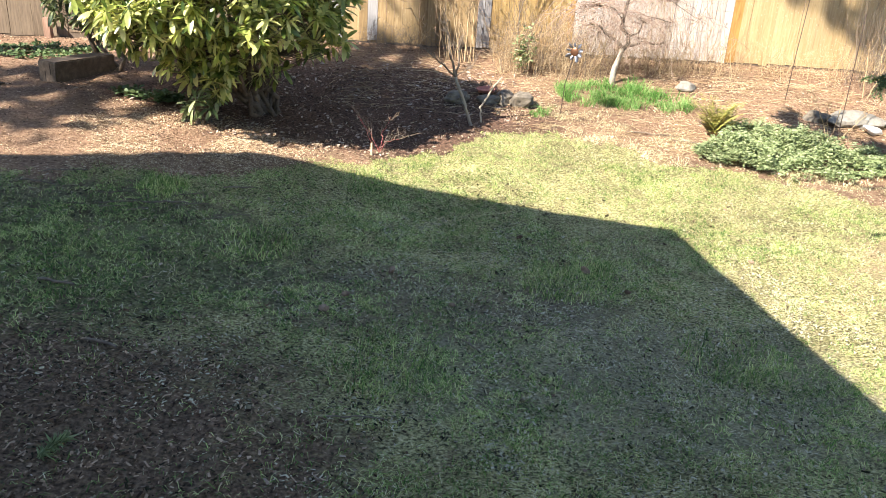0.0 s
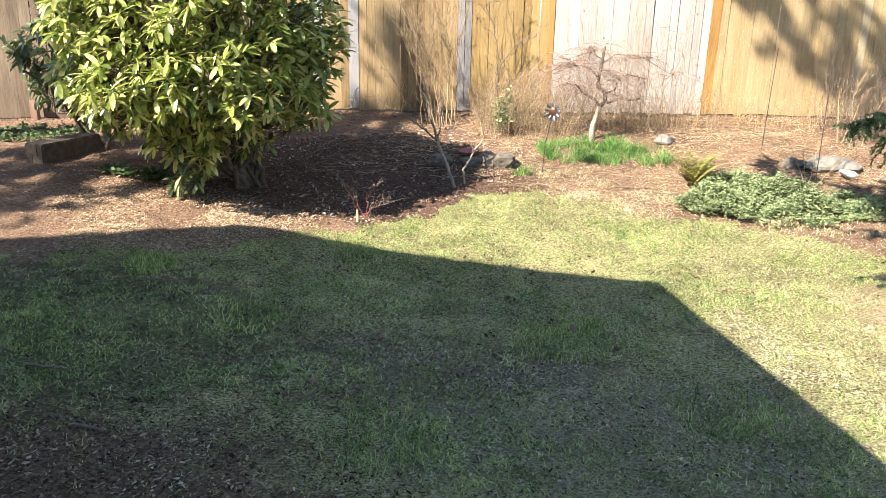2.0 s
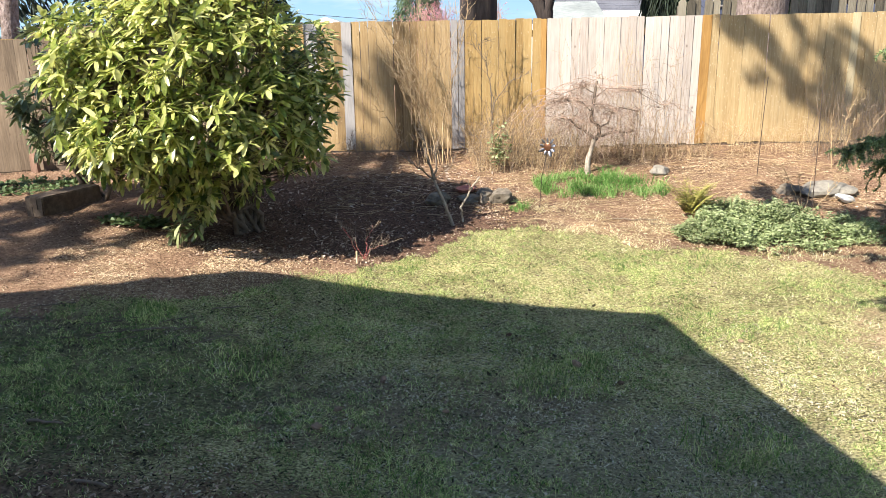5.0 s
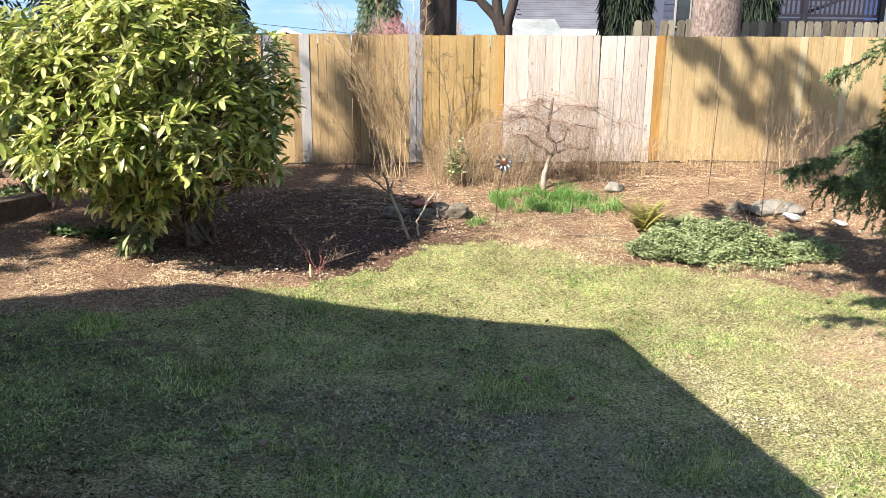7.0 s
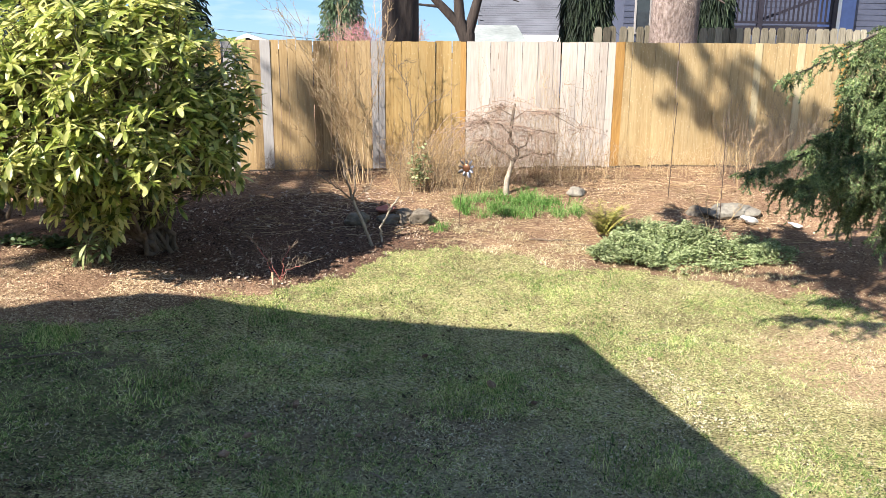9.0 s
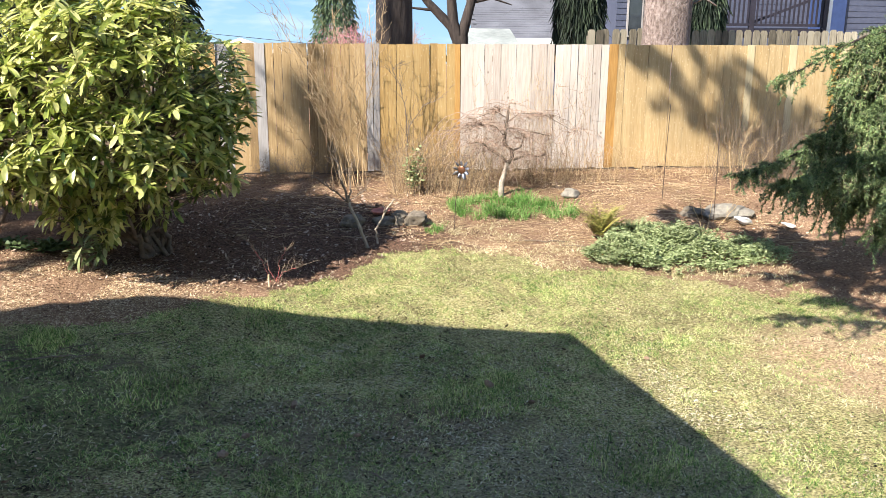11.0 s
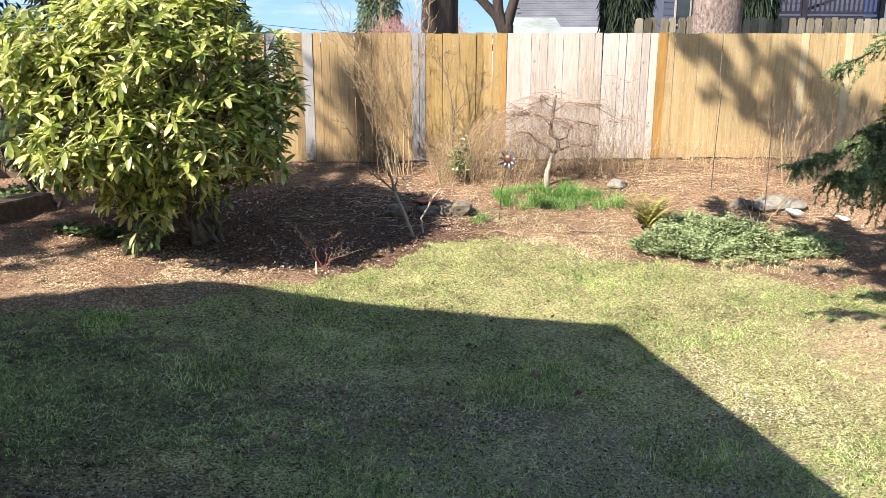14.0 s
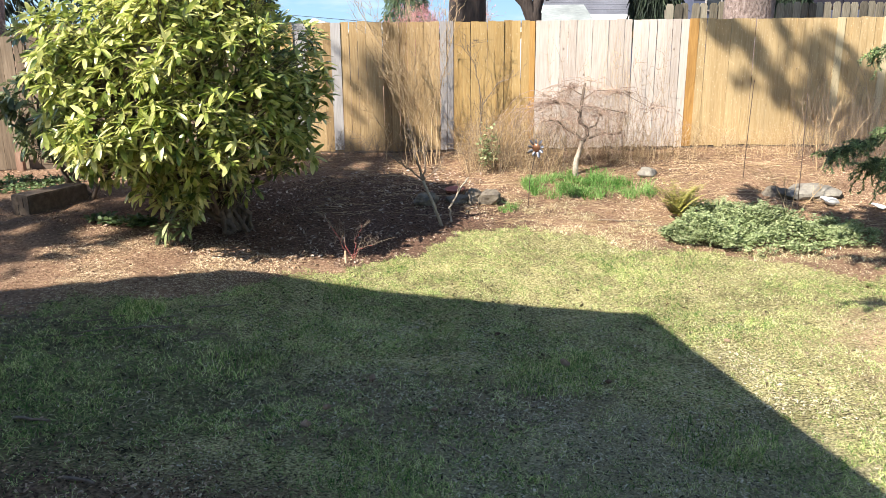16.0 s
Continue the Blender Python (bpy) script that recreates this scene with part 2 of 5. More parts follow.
def worn_or_shade_patch(m, centre, radii, dark, light, reach=1.0):
    """A ragged-edged patch of bare earth, other ground tone or painted shade, laid into a ground material."""
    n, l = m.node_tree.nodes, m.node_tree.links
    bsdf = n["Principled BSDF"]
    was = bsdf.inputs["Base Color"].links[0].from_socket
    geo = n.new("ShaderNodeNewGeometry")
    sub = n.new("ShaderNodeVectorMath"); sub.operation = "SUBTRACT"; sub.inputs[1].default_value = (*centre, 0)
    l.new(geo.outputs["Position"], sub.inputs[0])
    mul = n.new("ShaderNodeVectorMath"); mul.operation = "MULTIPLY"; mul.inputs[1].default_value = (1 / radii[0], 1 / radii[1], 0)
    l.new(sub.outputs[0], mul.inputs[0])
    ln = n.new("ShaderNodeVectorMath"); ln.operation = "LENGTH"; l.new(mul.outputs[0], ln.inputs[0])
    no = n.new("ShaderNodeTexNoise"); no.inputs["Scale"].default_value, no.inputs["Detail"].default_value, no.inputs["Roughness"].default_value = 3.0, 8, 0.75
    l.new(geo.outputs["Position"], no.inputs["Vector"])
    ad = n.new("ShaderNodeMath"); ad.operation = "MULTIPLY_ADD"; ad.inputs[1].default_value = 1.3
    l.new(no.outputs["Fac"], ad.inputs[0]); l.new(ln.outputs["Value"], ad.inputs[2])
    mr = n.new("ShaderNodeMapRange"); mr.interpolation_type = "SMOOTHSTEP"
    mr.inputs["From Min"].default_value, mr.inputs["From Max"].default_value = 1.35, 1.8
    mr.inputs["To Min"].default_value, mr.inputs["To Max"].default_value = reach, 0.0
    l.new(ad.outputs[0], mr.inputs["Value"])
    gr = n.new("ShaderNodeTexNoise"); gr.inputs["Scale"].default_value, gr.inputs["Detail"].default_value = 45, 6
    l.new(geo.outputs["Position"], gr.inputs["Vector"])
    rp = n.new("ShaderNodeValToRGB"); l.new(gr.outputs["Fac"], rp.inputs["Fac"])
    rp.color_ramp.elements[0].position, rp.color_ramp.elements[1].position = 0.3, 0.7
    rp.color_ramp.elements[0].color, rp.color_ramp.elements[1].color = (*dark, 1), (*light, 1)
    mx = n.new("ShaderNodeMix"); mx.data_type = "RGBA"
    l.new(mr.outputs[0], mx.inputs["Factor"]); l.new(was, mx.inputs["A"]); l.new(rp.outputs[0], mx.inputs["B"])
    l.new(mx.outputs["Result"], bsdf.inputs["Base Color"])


worn_or_shade_patch(M["soil"], (-3.0, 0.9), (2.4, 1.75), (0.05, 0.032, 0.02), (0.30, 0.20, 0.13))
worn_or_shade_patch(M["soil"], (4.3, 3.9), (1.7, 1.2), (0.17, 0.105, 0.06), (0.62, 0.46, 0.29))
worn_or_shade_patch(M["soil"], (-0.7, 3.2), (1.5, 0.6), (0.06, 0.042, 0.028), (0.36, 0.29, 0.19), 0.8)
worn_or_shade_patch(M["soil"], (-3.2, 4.4), (1.1, 0.45), (0.05, 0.035, 0.024), (0.3, 0.23, 0.15), 0.8)

worn_or_shade_patch(M["soil"], (0.6, 2.3), (1.5, 0.8), (0.10, 0.085, 0.06), (0.52, 0.45, 0.31), 0.5)
# darker green tone over the left part of the lawn
worn_or_shade_patch(M["soil"], (-3.3, 3.4), (2.0, 1.2), (0.012, 0.014, 0.007), (0.17, 0.18, 0.08), 0.65)
# the rhododendron's shade, painted into the mulch round its foot
worn_or_shade_patch(M["mulch"], (-1.5, 7.55), (2.9, 1.5), (0.032, 0.02, 0.014), (0.21, 0.125, 0.088))

# ---------------------------------------------------------------- mesh helpers
rng = np.random.default_rng(7)


def np_mesh(name, verts, faces, smooth=False):
    """A mesh from an (n, 3) array and an (m, k) array of faces."""
    verts, faces = np.asarray(verts, float), np.asarray(faces, int)
    me = bpy.data.meshes.new(name)
    k = faces.shape[1]
    me.vertices.add(len(verts)); me.vertices.foreach_set("co", verts.ravel())
    me.loops.add(faces.size); me.loops.foreach_set("vertex_index", faces.ravel())
    me.polygons.add(len(faces)); me.polygons.foreach_set("loop_start", np.arange(0, faces.size, k))
    me.polygons.foreach_set("use_smooth", np.full(len(faces), smooth))
    me.update(calc_edges=True)
    return me


def thing(name, me, material, label="", category="", group="", kind=""):
    ob = new(name, me)
    if me is not None and material is not None and not me.materials:
        me.materials.append(material)
    return tagged(ob, label, category, group, kind)


def part(name, me, material, parent, label=""):
    """One mesh under a thing; a bmesh is turned into a mesh first."""
    if isinstance(me, bmesh.types.BMesh):
        bm, me = me, bpy.data.meshes.new(name)
        bm.to_mesh(me); bm.free()
    ob = new(name, me)
    if not me.materials:
        me.materials.append(material)
    ob.parent = parent
    if label:
        ob["label"] = label
    return ob


def base(name, at, label, category, group="", kind=""):
    e = new(name)
    e.empty_display_size = 0.1
    e.location = at
    return tagged(e, label, category, group, kind)


def box(x0, x1, y0, y1, z0, z1, bevel=0.0):
    bm = bmesh.new()
    bmesh.ops.create_cube(bm, size=1)
    for v in bm.verts:
        v.co = Vector(((x0 + x1) / 2 + v.co.x * (x1 - x0), (y0 + y1) / 2 + v.co.y * (y1 - y0), (z0 + z1) / 2 + v.co.z * (z1 - z0)))
    if bevel:
        bmesh.ops.bevel(bm, geom=bm.edges[:], offset=bevel, segments=2, affect="EDGES")
    return bm


def prism(points, y0, y1):
    """The outline (x, z) carried from y0 to y1."""
    bm = bmesh.new()
    a = [bm.verts.new((x, y0, z)) for x, z in points]
    b = [bm.verts.new((x, y1, z)) for x, z in points]
    bm.faces.new(a); bm.faces.new(b[::-1])
    for i in range(len(a)):
        bm.faces.new((a[i - 1], a[i], b[i], b[i - 1]))
    bmesh.ops.recalc_face_normals(bm, faces=bm.faces)
    return bm


def tubes(name, runs, sides=5):
    """Round stems: each run is (points, first radius, last radius)."""
    V, F, n0 = [], [], 0
    ang = np.linspace(0, 2 * np.pi, sides, endpoint=False)
    for pts, r0, r1 in runs:
        p = np.asarray(pts, float)
        d = np.gradient(p, axis=0)
        d /= np.linalg.norm(d, axis=1)[:, None] + 1e-9
        ref = np.eye(3)[[np.argmin(np.abs(d).max(0))]]
        u = np.cross(d, ref); u /= np.linalg.norm(u, axis=1)[:, None] + 1e-9
        w = np.cross(d, u)
        r = np.linspace(r0, r1, len(p))[:, None, None]
        ring = p[:, None] + r * (np.cos(ang)[None, :, None] * u[:, None] + np.sin(ang)[None, :, None] * w[:, None])
        V.append(ring.reshape(-1, 3))
        i = np.arange(len(p) - 1)[:, None] * sides + np.arange(sides)[None]
        j = np.arange(len(p) - 1)[:, None] * sides + (np.arange(sides)[None] + 1) % sides
        F.append(n0 + np.stack([i, j, j + sides, i + sides], -1).reshape(-1, 4))
        n0 += len(p) * sides
    return np_mesh(name, np.concatenate(V), np.concatenate(F), True)


def bend(a, b, n=6, sag=0.0, wob=0.03):
    """A crooked line from a to b; sag lifts (or drops) its middle."""
    a, b = np.asarray(a, float), np.asarray(b, float)
    t = np.linspace(0, 1, n)[:, None]
    p = a + (b - a) * t
    p[:, 2:] += sag * 4 * t * (1 - t)
    k = np.linalg.norm(b - a) * wob
    p[1:-1] += rng.normal(0, k, (n - 2, 3))
    return p


def value_noise(x, y, cell, seed):
    """Smooth noise in 0..1 on the plan."""
    g = np.random.default_rng(seed).random((97, 97))
    u, v = np.asarray(x) / cell + 40, np.asarray(y) / cell + 40
    i, j = np.floor(u).astype(int), np.floor(v).astype(int)
    f, h = u - i, v - j
    f, h = f * f * (3 - 2 * f), h * h * (3 - 2 * h)
    i, j = i % 96, j % 96
    return (g[i, j] * (1 - f) + g[i + 1, j] * f) * (1 - h) + (g[i, j + 1] * (1 - f) + g[i + 1, j + 1] * f) * h


# ---------------------------------------------------------------- ground
PROFILE = ((-50, -.70), (0, -.72), (4, -.80), (5, -.77), (6.2, -.66), (7.3, -.52), (8.6, -.27), (9.8, -.04), (10.3, 0.0), (14, .05), (4000, .05))


def ground_z(x, y):
    """Height of the ground: a lawn that lies lower, and a bank that rises to the fence."""
    x, y = np.asarray(x, float), np.asarray(y, float)
    z = np.interp(y, [p[0] for p in PROFILE], [p[1] for p in PROFILE])
    s = np.clip((10.5 - y) / 4.5, 0, 1)
    z = z + 0.085 * np.clip(-0.8 - x, 0, 4) * s * s * (3 - 2 * s)
    z = z + 0.06 * np.exp(-((x + 2.4) / 0.95) ** 2 - ((y - 5.6) / 0.6) ** 2)
    k = np.clip((y - 8) / 2, 0, 1)
    z = z - 0.042 * np.clip(-2 - x, 0, 4.5) * k
    return z + (value_noise(x, y, 0.45, 3) - 0.5) * 0.035 + (value_noise(x, y, 0.17, 4) - 0.5) * 0.034


EDGE = ((-12, 4.3), (-4.6, 4.5), (-3.6, 4.9), (-2.3, 5.35), (-1.4, 5.85), (-0.6, 6.45), (-0.1, 7.0), (0.55, 7.4), (1.2, 7.05), (1.95, 6.4), (3.0, 6.15), (4.1, 5.5), (5.0, 4.7), (7, 4.0), (14, 3.8))


def lawn(x, y):
    """1 on the lawn, 0 in the beds, with a ragged edge."""
    e = np.interp(x, [p[0] for p in EDGE], [p[1] for p in EDGE])
    e = e + (value_noise(x, y, 0.35, 5) - 0.5) * 0.5 + (value_noise(x, y, 0.12, 6) - 0.5) * 0.25
    return np.clip((e - y) / 0.25 + 0.5, 0, 1)


def axis(lo, hi, step, far):
    mid = np.arange(lo, hi + step / 2, step)
    out = [far * f for f in (0.005, 0.012, 0.03, 0.08, 0.2, 0.5, 1.0)]
    return np.concatenate([[lo - o for o in out[::-1]], mid, [hi + o for o in out]])


gx, gy = axis(-8, 9, 0.075, 2500), axis(-1, 10.6, 0.07, 2500)
X, Y = np.meshgrid(gx, gy, indexing="ij")
verts = np.stack([X, Y, ground_z(X, Y)], -1).reshape(-1, 3)
i, j = np.meshgrid(np.arange(len(gx) - 1), np.arange(len(gy) - 1), indexing="ij")
a = (i * len(gy) + j).ravel()
quads = np.stack([a, a + len(gy), a + len(gy) + 1, a + 1], -1)
me = np_mesh("ground", verts, quads, True)
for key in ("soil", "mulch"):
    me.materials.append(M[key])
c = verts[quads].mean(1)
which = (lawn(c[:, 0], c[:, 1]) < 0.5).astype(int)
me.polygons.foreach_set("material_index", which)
thing("ground", me, None, "lawn soil rising to a bark-mulched bank", "ground", kind="structure")


def scatter(n, x0, x1, y0, y1):
    return rng.uniform(x0, x1, n), rng.uniform(y0, y1, n)


def blades(name, x, y, h, w, lean, plain=False):
    """Single grass blades: bent with a tip, or plain flat strips."""
    n = len(x)
    z = ground_z(x, y) - 0.004
    th, ph = rng.uniform(0, 2 * np.pi, n), rng.uniform(0, 2 * np.pi, n)
    s = np.stack([np.cos(th), np.sin(th), np.zeros(n)], -1) * (w / 2)[:, None]
    k = np.stack([np.cos(ph), np.sin(ph), np.zeros(n)], -1)
    p = np.stack([x, y, z], -1)
    up = np.array([0, 0, 1.0])
    m1 = p + k * (h * lean * 0.35)[:, None] + up * (h * 0.6)[:, None]
    m2 = p + k * (h * lean)[:, None] + up * (h * np.clip(0.9 - 0.42 * lean, 0.1, 1))[:, None]
    if plain:
        V = np.stack([p - s, p + s, m2 + s * 0.5, m2 - s * 0.5], 1).reshape(-1, 3)
        return np_mesh(name, V, np.arange(4 * n).reshape(-1, 4))
    V = np.stack([p - s, p + s, m1 + s * 0.8, m1 - s * 0.8, m2], 1).reshape(-1, 3)
    b = np.arange(n)[:, None] * 5
    F = np.concatenate([b + [0, 1, 2], b + [0, 2, 3], b + [3, 2, 4]], 1).reshape(-1, 3)
    return np_mesh(name, V, F)


def grass_sheet(name, n, green, hmin, hmax, material, label):
    x, y = scatter(n, -6.5, 7.5, 0.0, 7.6)
    patch = value_noise(x, y, 0.75, 11) * 0.6 + value_noise(x, y, 0.2, 12) * 0.4
    bare = np.clip((x - 2.2) / 1.6, 0, 1) * np.clip((5.0 - y) / 1.2, 0, 1) + np.clip((-0.7 - x) / 0.9, 0, 1) * np.clip((2.7 - y) / 0.9, 0, 1) * 1.2 * (0.5 + value_noise(x, y, 0.3, 13))
    p = np.clip((patch - 0.12) * 1.7, 0.25, 1) * (1 - 0.8 * np.clip(bare, 0, 1)) * np.clip(1.1 - 0.15 * np.clip(x + 1.0, 0, 2), 0.5, 1) if green else np.clip(1.05 - patch * 0.6, 0.3, 1) * (1 - 0.88 * np.clip(bare, 0, 1) * (x < 0)) * np.clip((x + 3.9) / 2.4, 0.45, 1)
    p = p * np.clip(value_noise(x, y, 0.075, 15) * 2.4 - 0.45, 0.12, 1.2)
    keep = rng.random(n) < p * (lawn(x, y) if green else np.maximum(lawn(x, y), 0.65 * lawn(x, y - 0.75) * np.clip(x + 0.2, 0.3, 1)))
    x, y, pt = x[keep], y[keep], patch[keep]
    h = rng.uniform(hmin, hmax, len(x)) * (0.7 + 0.7 * pt if green else 1)
    return thing(name, blades(name, x, y, h, rng.uniform(0.003, 0.006, len(x)), rng.uniform(0.5, 2.1, len(x)), not green), material, label, "grass", kind="stuff")


grass_sheet("lawn_grass", 620000, True, 0.018, 0.046, M["grass"], "short patchy green lawn grass with moss")
grass_sheet("dry_lawn_grass", 460000, False, 0.016, 0.042, M["straw"], "dry straw-coloured thatch between the green grass")


x, y = scatter(26000, 0.1, 4.6, 6.0, 8.1)
k = (rng.random(len(x)) < np.clip(value_noise(x, y, 0.22, 16) * 2.0 - 0.55, 0, 1) * lawn(x, y - 0.95)) & (lawn(x, y) < 0.6)
x, y = x[k], y[k]
thing("edge_grass", blades("edge_grass", x, y, rng.uniform(0.02, 0.07, len(x)), rng.uniform(0.003, 0.006, len(x)), rng.uniform(0.5, 1.8, len(x))), M["straw"], "dry straw-coloured grass straggling into the bed", "grass", kind="stuff")


def chips(name, x, y, size, material, label, category="mulch", lift=0.006, tilt=0.5):
    """Flat broken pieces that lie on the ground."""
    n = len(x)
    p = np.stack([x, y, ground_z(x, y) + lift * rng.random(n)], -1)
    th = rng.uniform(0, 2 * np.pi, n)
    u = np.stack([np.cos(th), np.sin(th), rng.normal(0, tilt * 0.4, n)], -1) * (size * rng.uniform(0.6, 1.6, n))[:, None]
    v = np.stack([-np.sin(th), np.cos(th), rng.normal(0, tilt, n)], -1) * (size * rng.uniform(0.25, 0.6, n))[:, None]
    top = np.array([0, 0, 1.0]) * (size * 0.25)[:, None]
    V = np.stack([p - u - v * .6, p + u * .8 - v, p + u + v * .7, p - u * .7 + v, p - v * .2 + top], 1).reshape(-1, 3)
    b = np.arange(n)[:, None] * 5
    F = np.concatenate([b + [0, 1, 4], b + [1, 2, 4], b + [2, 3, 4], b + [3, 0, 4]], 1).reshape(-1, 3)
    return thing(name, np_mesh(name, V, F), material, label, category, kind="stuff")


x, y = scatter(11000, -6, 7, 0.2, 7.0)
k = rng.random(len(x)) < lawn(x, y) * np.clip(value_noise(x, y, 0.4, 24) * 1.5 - 0.35, 0.05, 1)
chips("lawn_litter", x[k], y[k], rng.uniform(0.005, 0.014, k.sum()), M["darklitter"], "dark crumbs of bark and dead leaf in the lawn", "litter", 0.015, 0.6)
# clods double as dark shaded pits, so they thin out to the right
x, y = scatter(70000, -5.5, 4.5, 0.2, 6.2)
k = rng.random(len(x)) < lawn(x, y) * np.clip(value_noise(x, y, 0.11, 27) * 2.4 - 1.0, 0.02, 1) * np.clip((1.6 - x) / 3.0, 0.12, 1)
chips("lawn_clods", x[k], y[k], rng.uniform(0.004, 0.011, k.sum()), M["clod"], "dark crumbly clods and moss, also standing for shaded pits in the grass", "litter", 0.016, 0.7)
x, y = scatter(16000, -5, 4, 0.2, 5.4)
k = (lawn(x, y) > 0.5) & (rng.random(len(x)) < np.clip(value_noise(x, y, 0.14, 28) * 3.2 - 1.7, 0.01, 1) * np.clip((2.0 - x) / 2.0, 0.04, 1))
chips("lawn_clumps", x[k], y[k], rng.uniform(0.006, 0.015, k.sum()), M["clod"], "dark lumps of moss and earth in the lawn", "litter", 0.022, 0.8)
x, y = scatter(70000, -4.5, 2.6, 0.2, 4.8)
k = (lawn(x, y) > 0.5) & (rng.random(len(x)) < np.clip(value_noise(x, y, 0.3, 29) * 2.2 - 0.7, 0.05, 1) * np.clip((x + 3.0) / 2.0, 0.25, 1))
chips("matted_thatch", x[k], y[k], rng.uniform(0.004, 0.011, k.sum()), M["thatchbit"], "flat matted scraps of dead grass in the lawn", "litter", 0.035, 0.45)
x, y = scatter(9000, -6, 6, 0.2, 6.5)
k = rng.random(len(x)) < lawn(x, y) * np.clip(value_noise(x, y, 0.6, 25) * 1.8 - 0.4, 0.05, 1)
chips("pale_litter", x[k], y[k], rng.uniform(0.004, 0.013, k.sum()), M["litter"], "pale scraps of dry leaf and twig in the lawn", "litter", 0.03, 0.5)
x, y = scatter(18000, -4.5, -0.6, 0.2, 3.4)
k = rng.random(len(x)) < np.clip((-0.7 - x) / 1.2, 0, 1) * np.clip((3.2 - y) / 1.4, 0, 1)
chips("soil_crumbs", x[k], y[k], rng.uniform(0.005, 0.014, k.sum()), M["chip"], "bark crumbs over the bare brown soil", "litter", 0.01, 0.6)
x, y = scatter(150000, -8, 9, 3.5, 10.0)
k = rng.random(len(x)) < (1 - lawn(x, y)) * np.clip(value_noise(x, y, 0.5, 21) * 1.4, 0.3, 1)
x, y = x[k], y[k]
# mulch pieces in the shrub's shade get a darker colour
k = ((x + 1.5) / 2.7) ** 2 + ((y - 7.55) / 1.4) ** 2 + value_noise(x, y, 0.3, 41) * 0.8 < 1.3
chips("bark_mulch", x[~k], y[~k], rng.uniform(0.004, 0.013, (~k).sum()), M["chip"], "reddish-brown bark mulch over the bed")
chips("dark_mulch", x[k], y[k], rng.uniform(0.005, 0.016, k.sum()), M["darklitter"], "bark mulch round the rhododendron, darkened for its shade")
x, y = scatter(60000, 0.2, 5.6, 6.4, 9.95)
k = rng.random(len(x)) < (1 - lawn(x, y)) * np.clip(value_noise(x, y, 0.35, 42) * 1.7 - 0.4, 0, 1)
chips("straw_mulch", x[k], y[k], rng.uniform(0.004, 0.013, k.sum()), M["shaving"], "pale shredded straw and bark over the dry bed")
x, y = scatter(130000, -6.5, -0.9, 4.4, 7.0)
k = rng.random(len(x)) < (1 - lawn(x, y)) * np.clip((value_noise(x, y, 0.5, 22) - 0.3) * 2.2, 0, 1) * np.clip((6.9 - y) / 0.8, 0, 1) * np.clip((-1.5 - x) / 0.9, 0.1, 1)
chips("wood_shavings", x[k], y[k], rng.uniform(0.004, 0.010, k.sum()), M["shaving"], "pale wood shavings over the mulch bank")

# ---------------------------------------------------------------- house behind the camera, whose shade lies on the lawn
TILT = math.atan2(0.14, 0.99)
house = base("house", (-2.535, 1.715, -0.75), "low gabled house with a shingled roof beside the deck", "house")
house.rotation_euler = (0, 0, TILT)
W2, PEAK, EAVE = 5.93, 2.76, 4.55      # half width, rise of the ridge, height of the eave over the ground


def local_roof(side):
    x0, x1 = (-W2, 0) if side else (-2 * W2, -W2)
    z0, z1 = (EAVE + PEAK, EAVE) if side else (EAVE, EAVE + PEAK)
    return prism([(x0, z0), (x1, z1), (x1, z1 - 0.16), (x0, z0 - 0.16)], -14, 0)


part("roof", local_roof(True), M["shingle"], house)
part("roof", local_roof(False), M["shingle"], house)
part("wall", prism([(-2 * W2 + .5, -0.4), (-0.5, -0.4), (-0.5, EAVE - .1), (-W2, EAVE + PEAK - .32), (-2 * W2 + .5, EAVE - .1)], -13.5, -0.55), M["stucco"], house)

# ---------------------------------------------------------------- fence
FY = 10.0
fence = base("board_fence", (0, FY, -0.05), "tall cedar board fence of golden, grey and new pale boards", "fence")
SLATS = {}


def slat_mesh(key):
    if key not in SLATS:
        bm = bmesh.new()
        prof = [(-0.5, 0), (0.5, 0), (0.5, 0.997), (0.485, 1), (-0.485, 1), (-0.5, 0.997)]
        f = [bm.verts.new((px, -0.009, pz)) for px, pz in prof]
        g = [bm.verts.new((px, 0.009, pz)) for px, pz in prof]
        bm.faces.new(f); bm.faces.new(g[::-1])
        for q in range(6):
            bm.faces.new((f[q - 1], f[q], g[q], g[q - 1]))
        bmesh.ops.recalc_face_normals(bm, faces=bm.faces)
        m = bpy.data.meshes.new("slat")
        bm.to_mesh(m); bm.free()
        m.materials.append(M[key])
        SLATS[key] = m
    return SLATS[key]


def board_run(x0, x1, count, key, top=1.845, bottom=None, proud=0.0, tight=0.85):
    w = (x1 - x0) / count
    for q in range(count):
        o = new("slat", slat_mesh(key))
        xc = x0 + (q + 0.5) * w
        z0 = (0.015 if bottom is None else bottom) + rng.normal(0, 0.008)
        zt = top + 0.006 * xc / 2 + rng.normal(0, 0.005)
        o.parent = fence
        o.location = (xc, rng.normal(0, 0.0025) - proud, z0 + 0.05)
        o.rotation_euler = (rng.normal(0, 0.003), rng.normal(0, 0.0025), 0)
        o.scale = (w - (rng.uniform(0.0008, 0.0035) * (0.5 if tight > 0.9 else 1) if rng.random() < tight else 0.007), 1, zt - z0)


board_run(-11.0, -6.06, 30, "greybrown", 1.70, -0.17)
board_run(-6.05, -5.9, 1, "greybrown", 1.875, -0.16)
board_run(-5.88, -2.5, 21, "greybrown", 1.86, -0.10)
board_run(-2.5, -2.18, 2, "tan", 1.85)
board_run(-2.18, -1.99, 2, "grey", 1.85)
board_run(-1.99, -1.645, 3, "brown", 1.85)
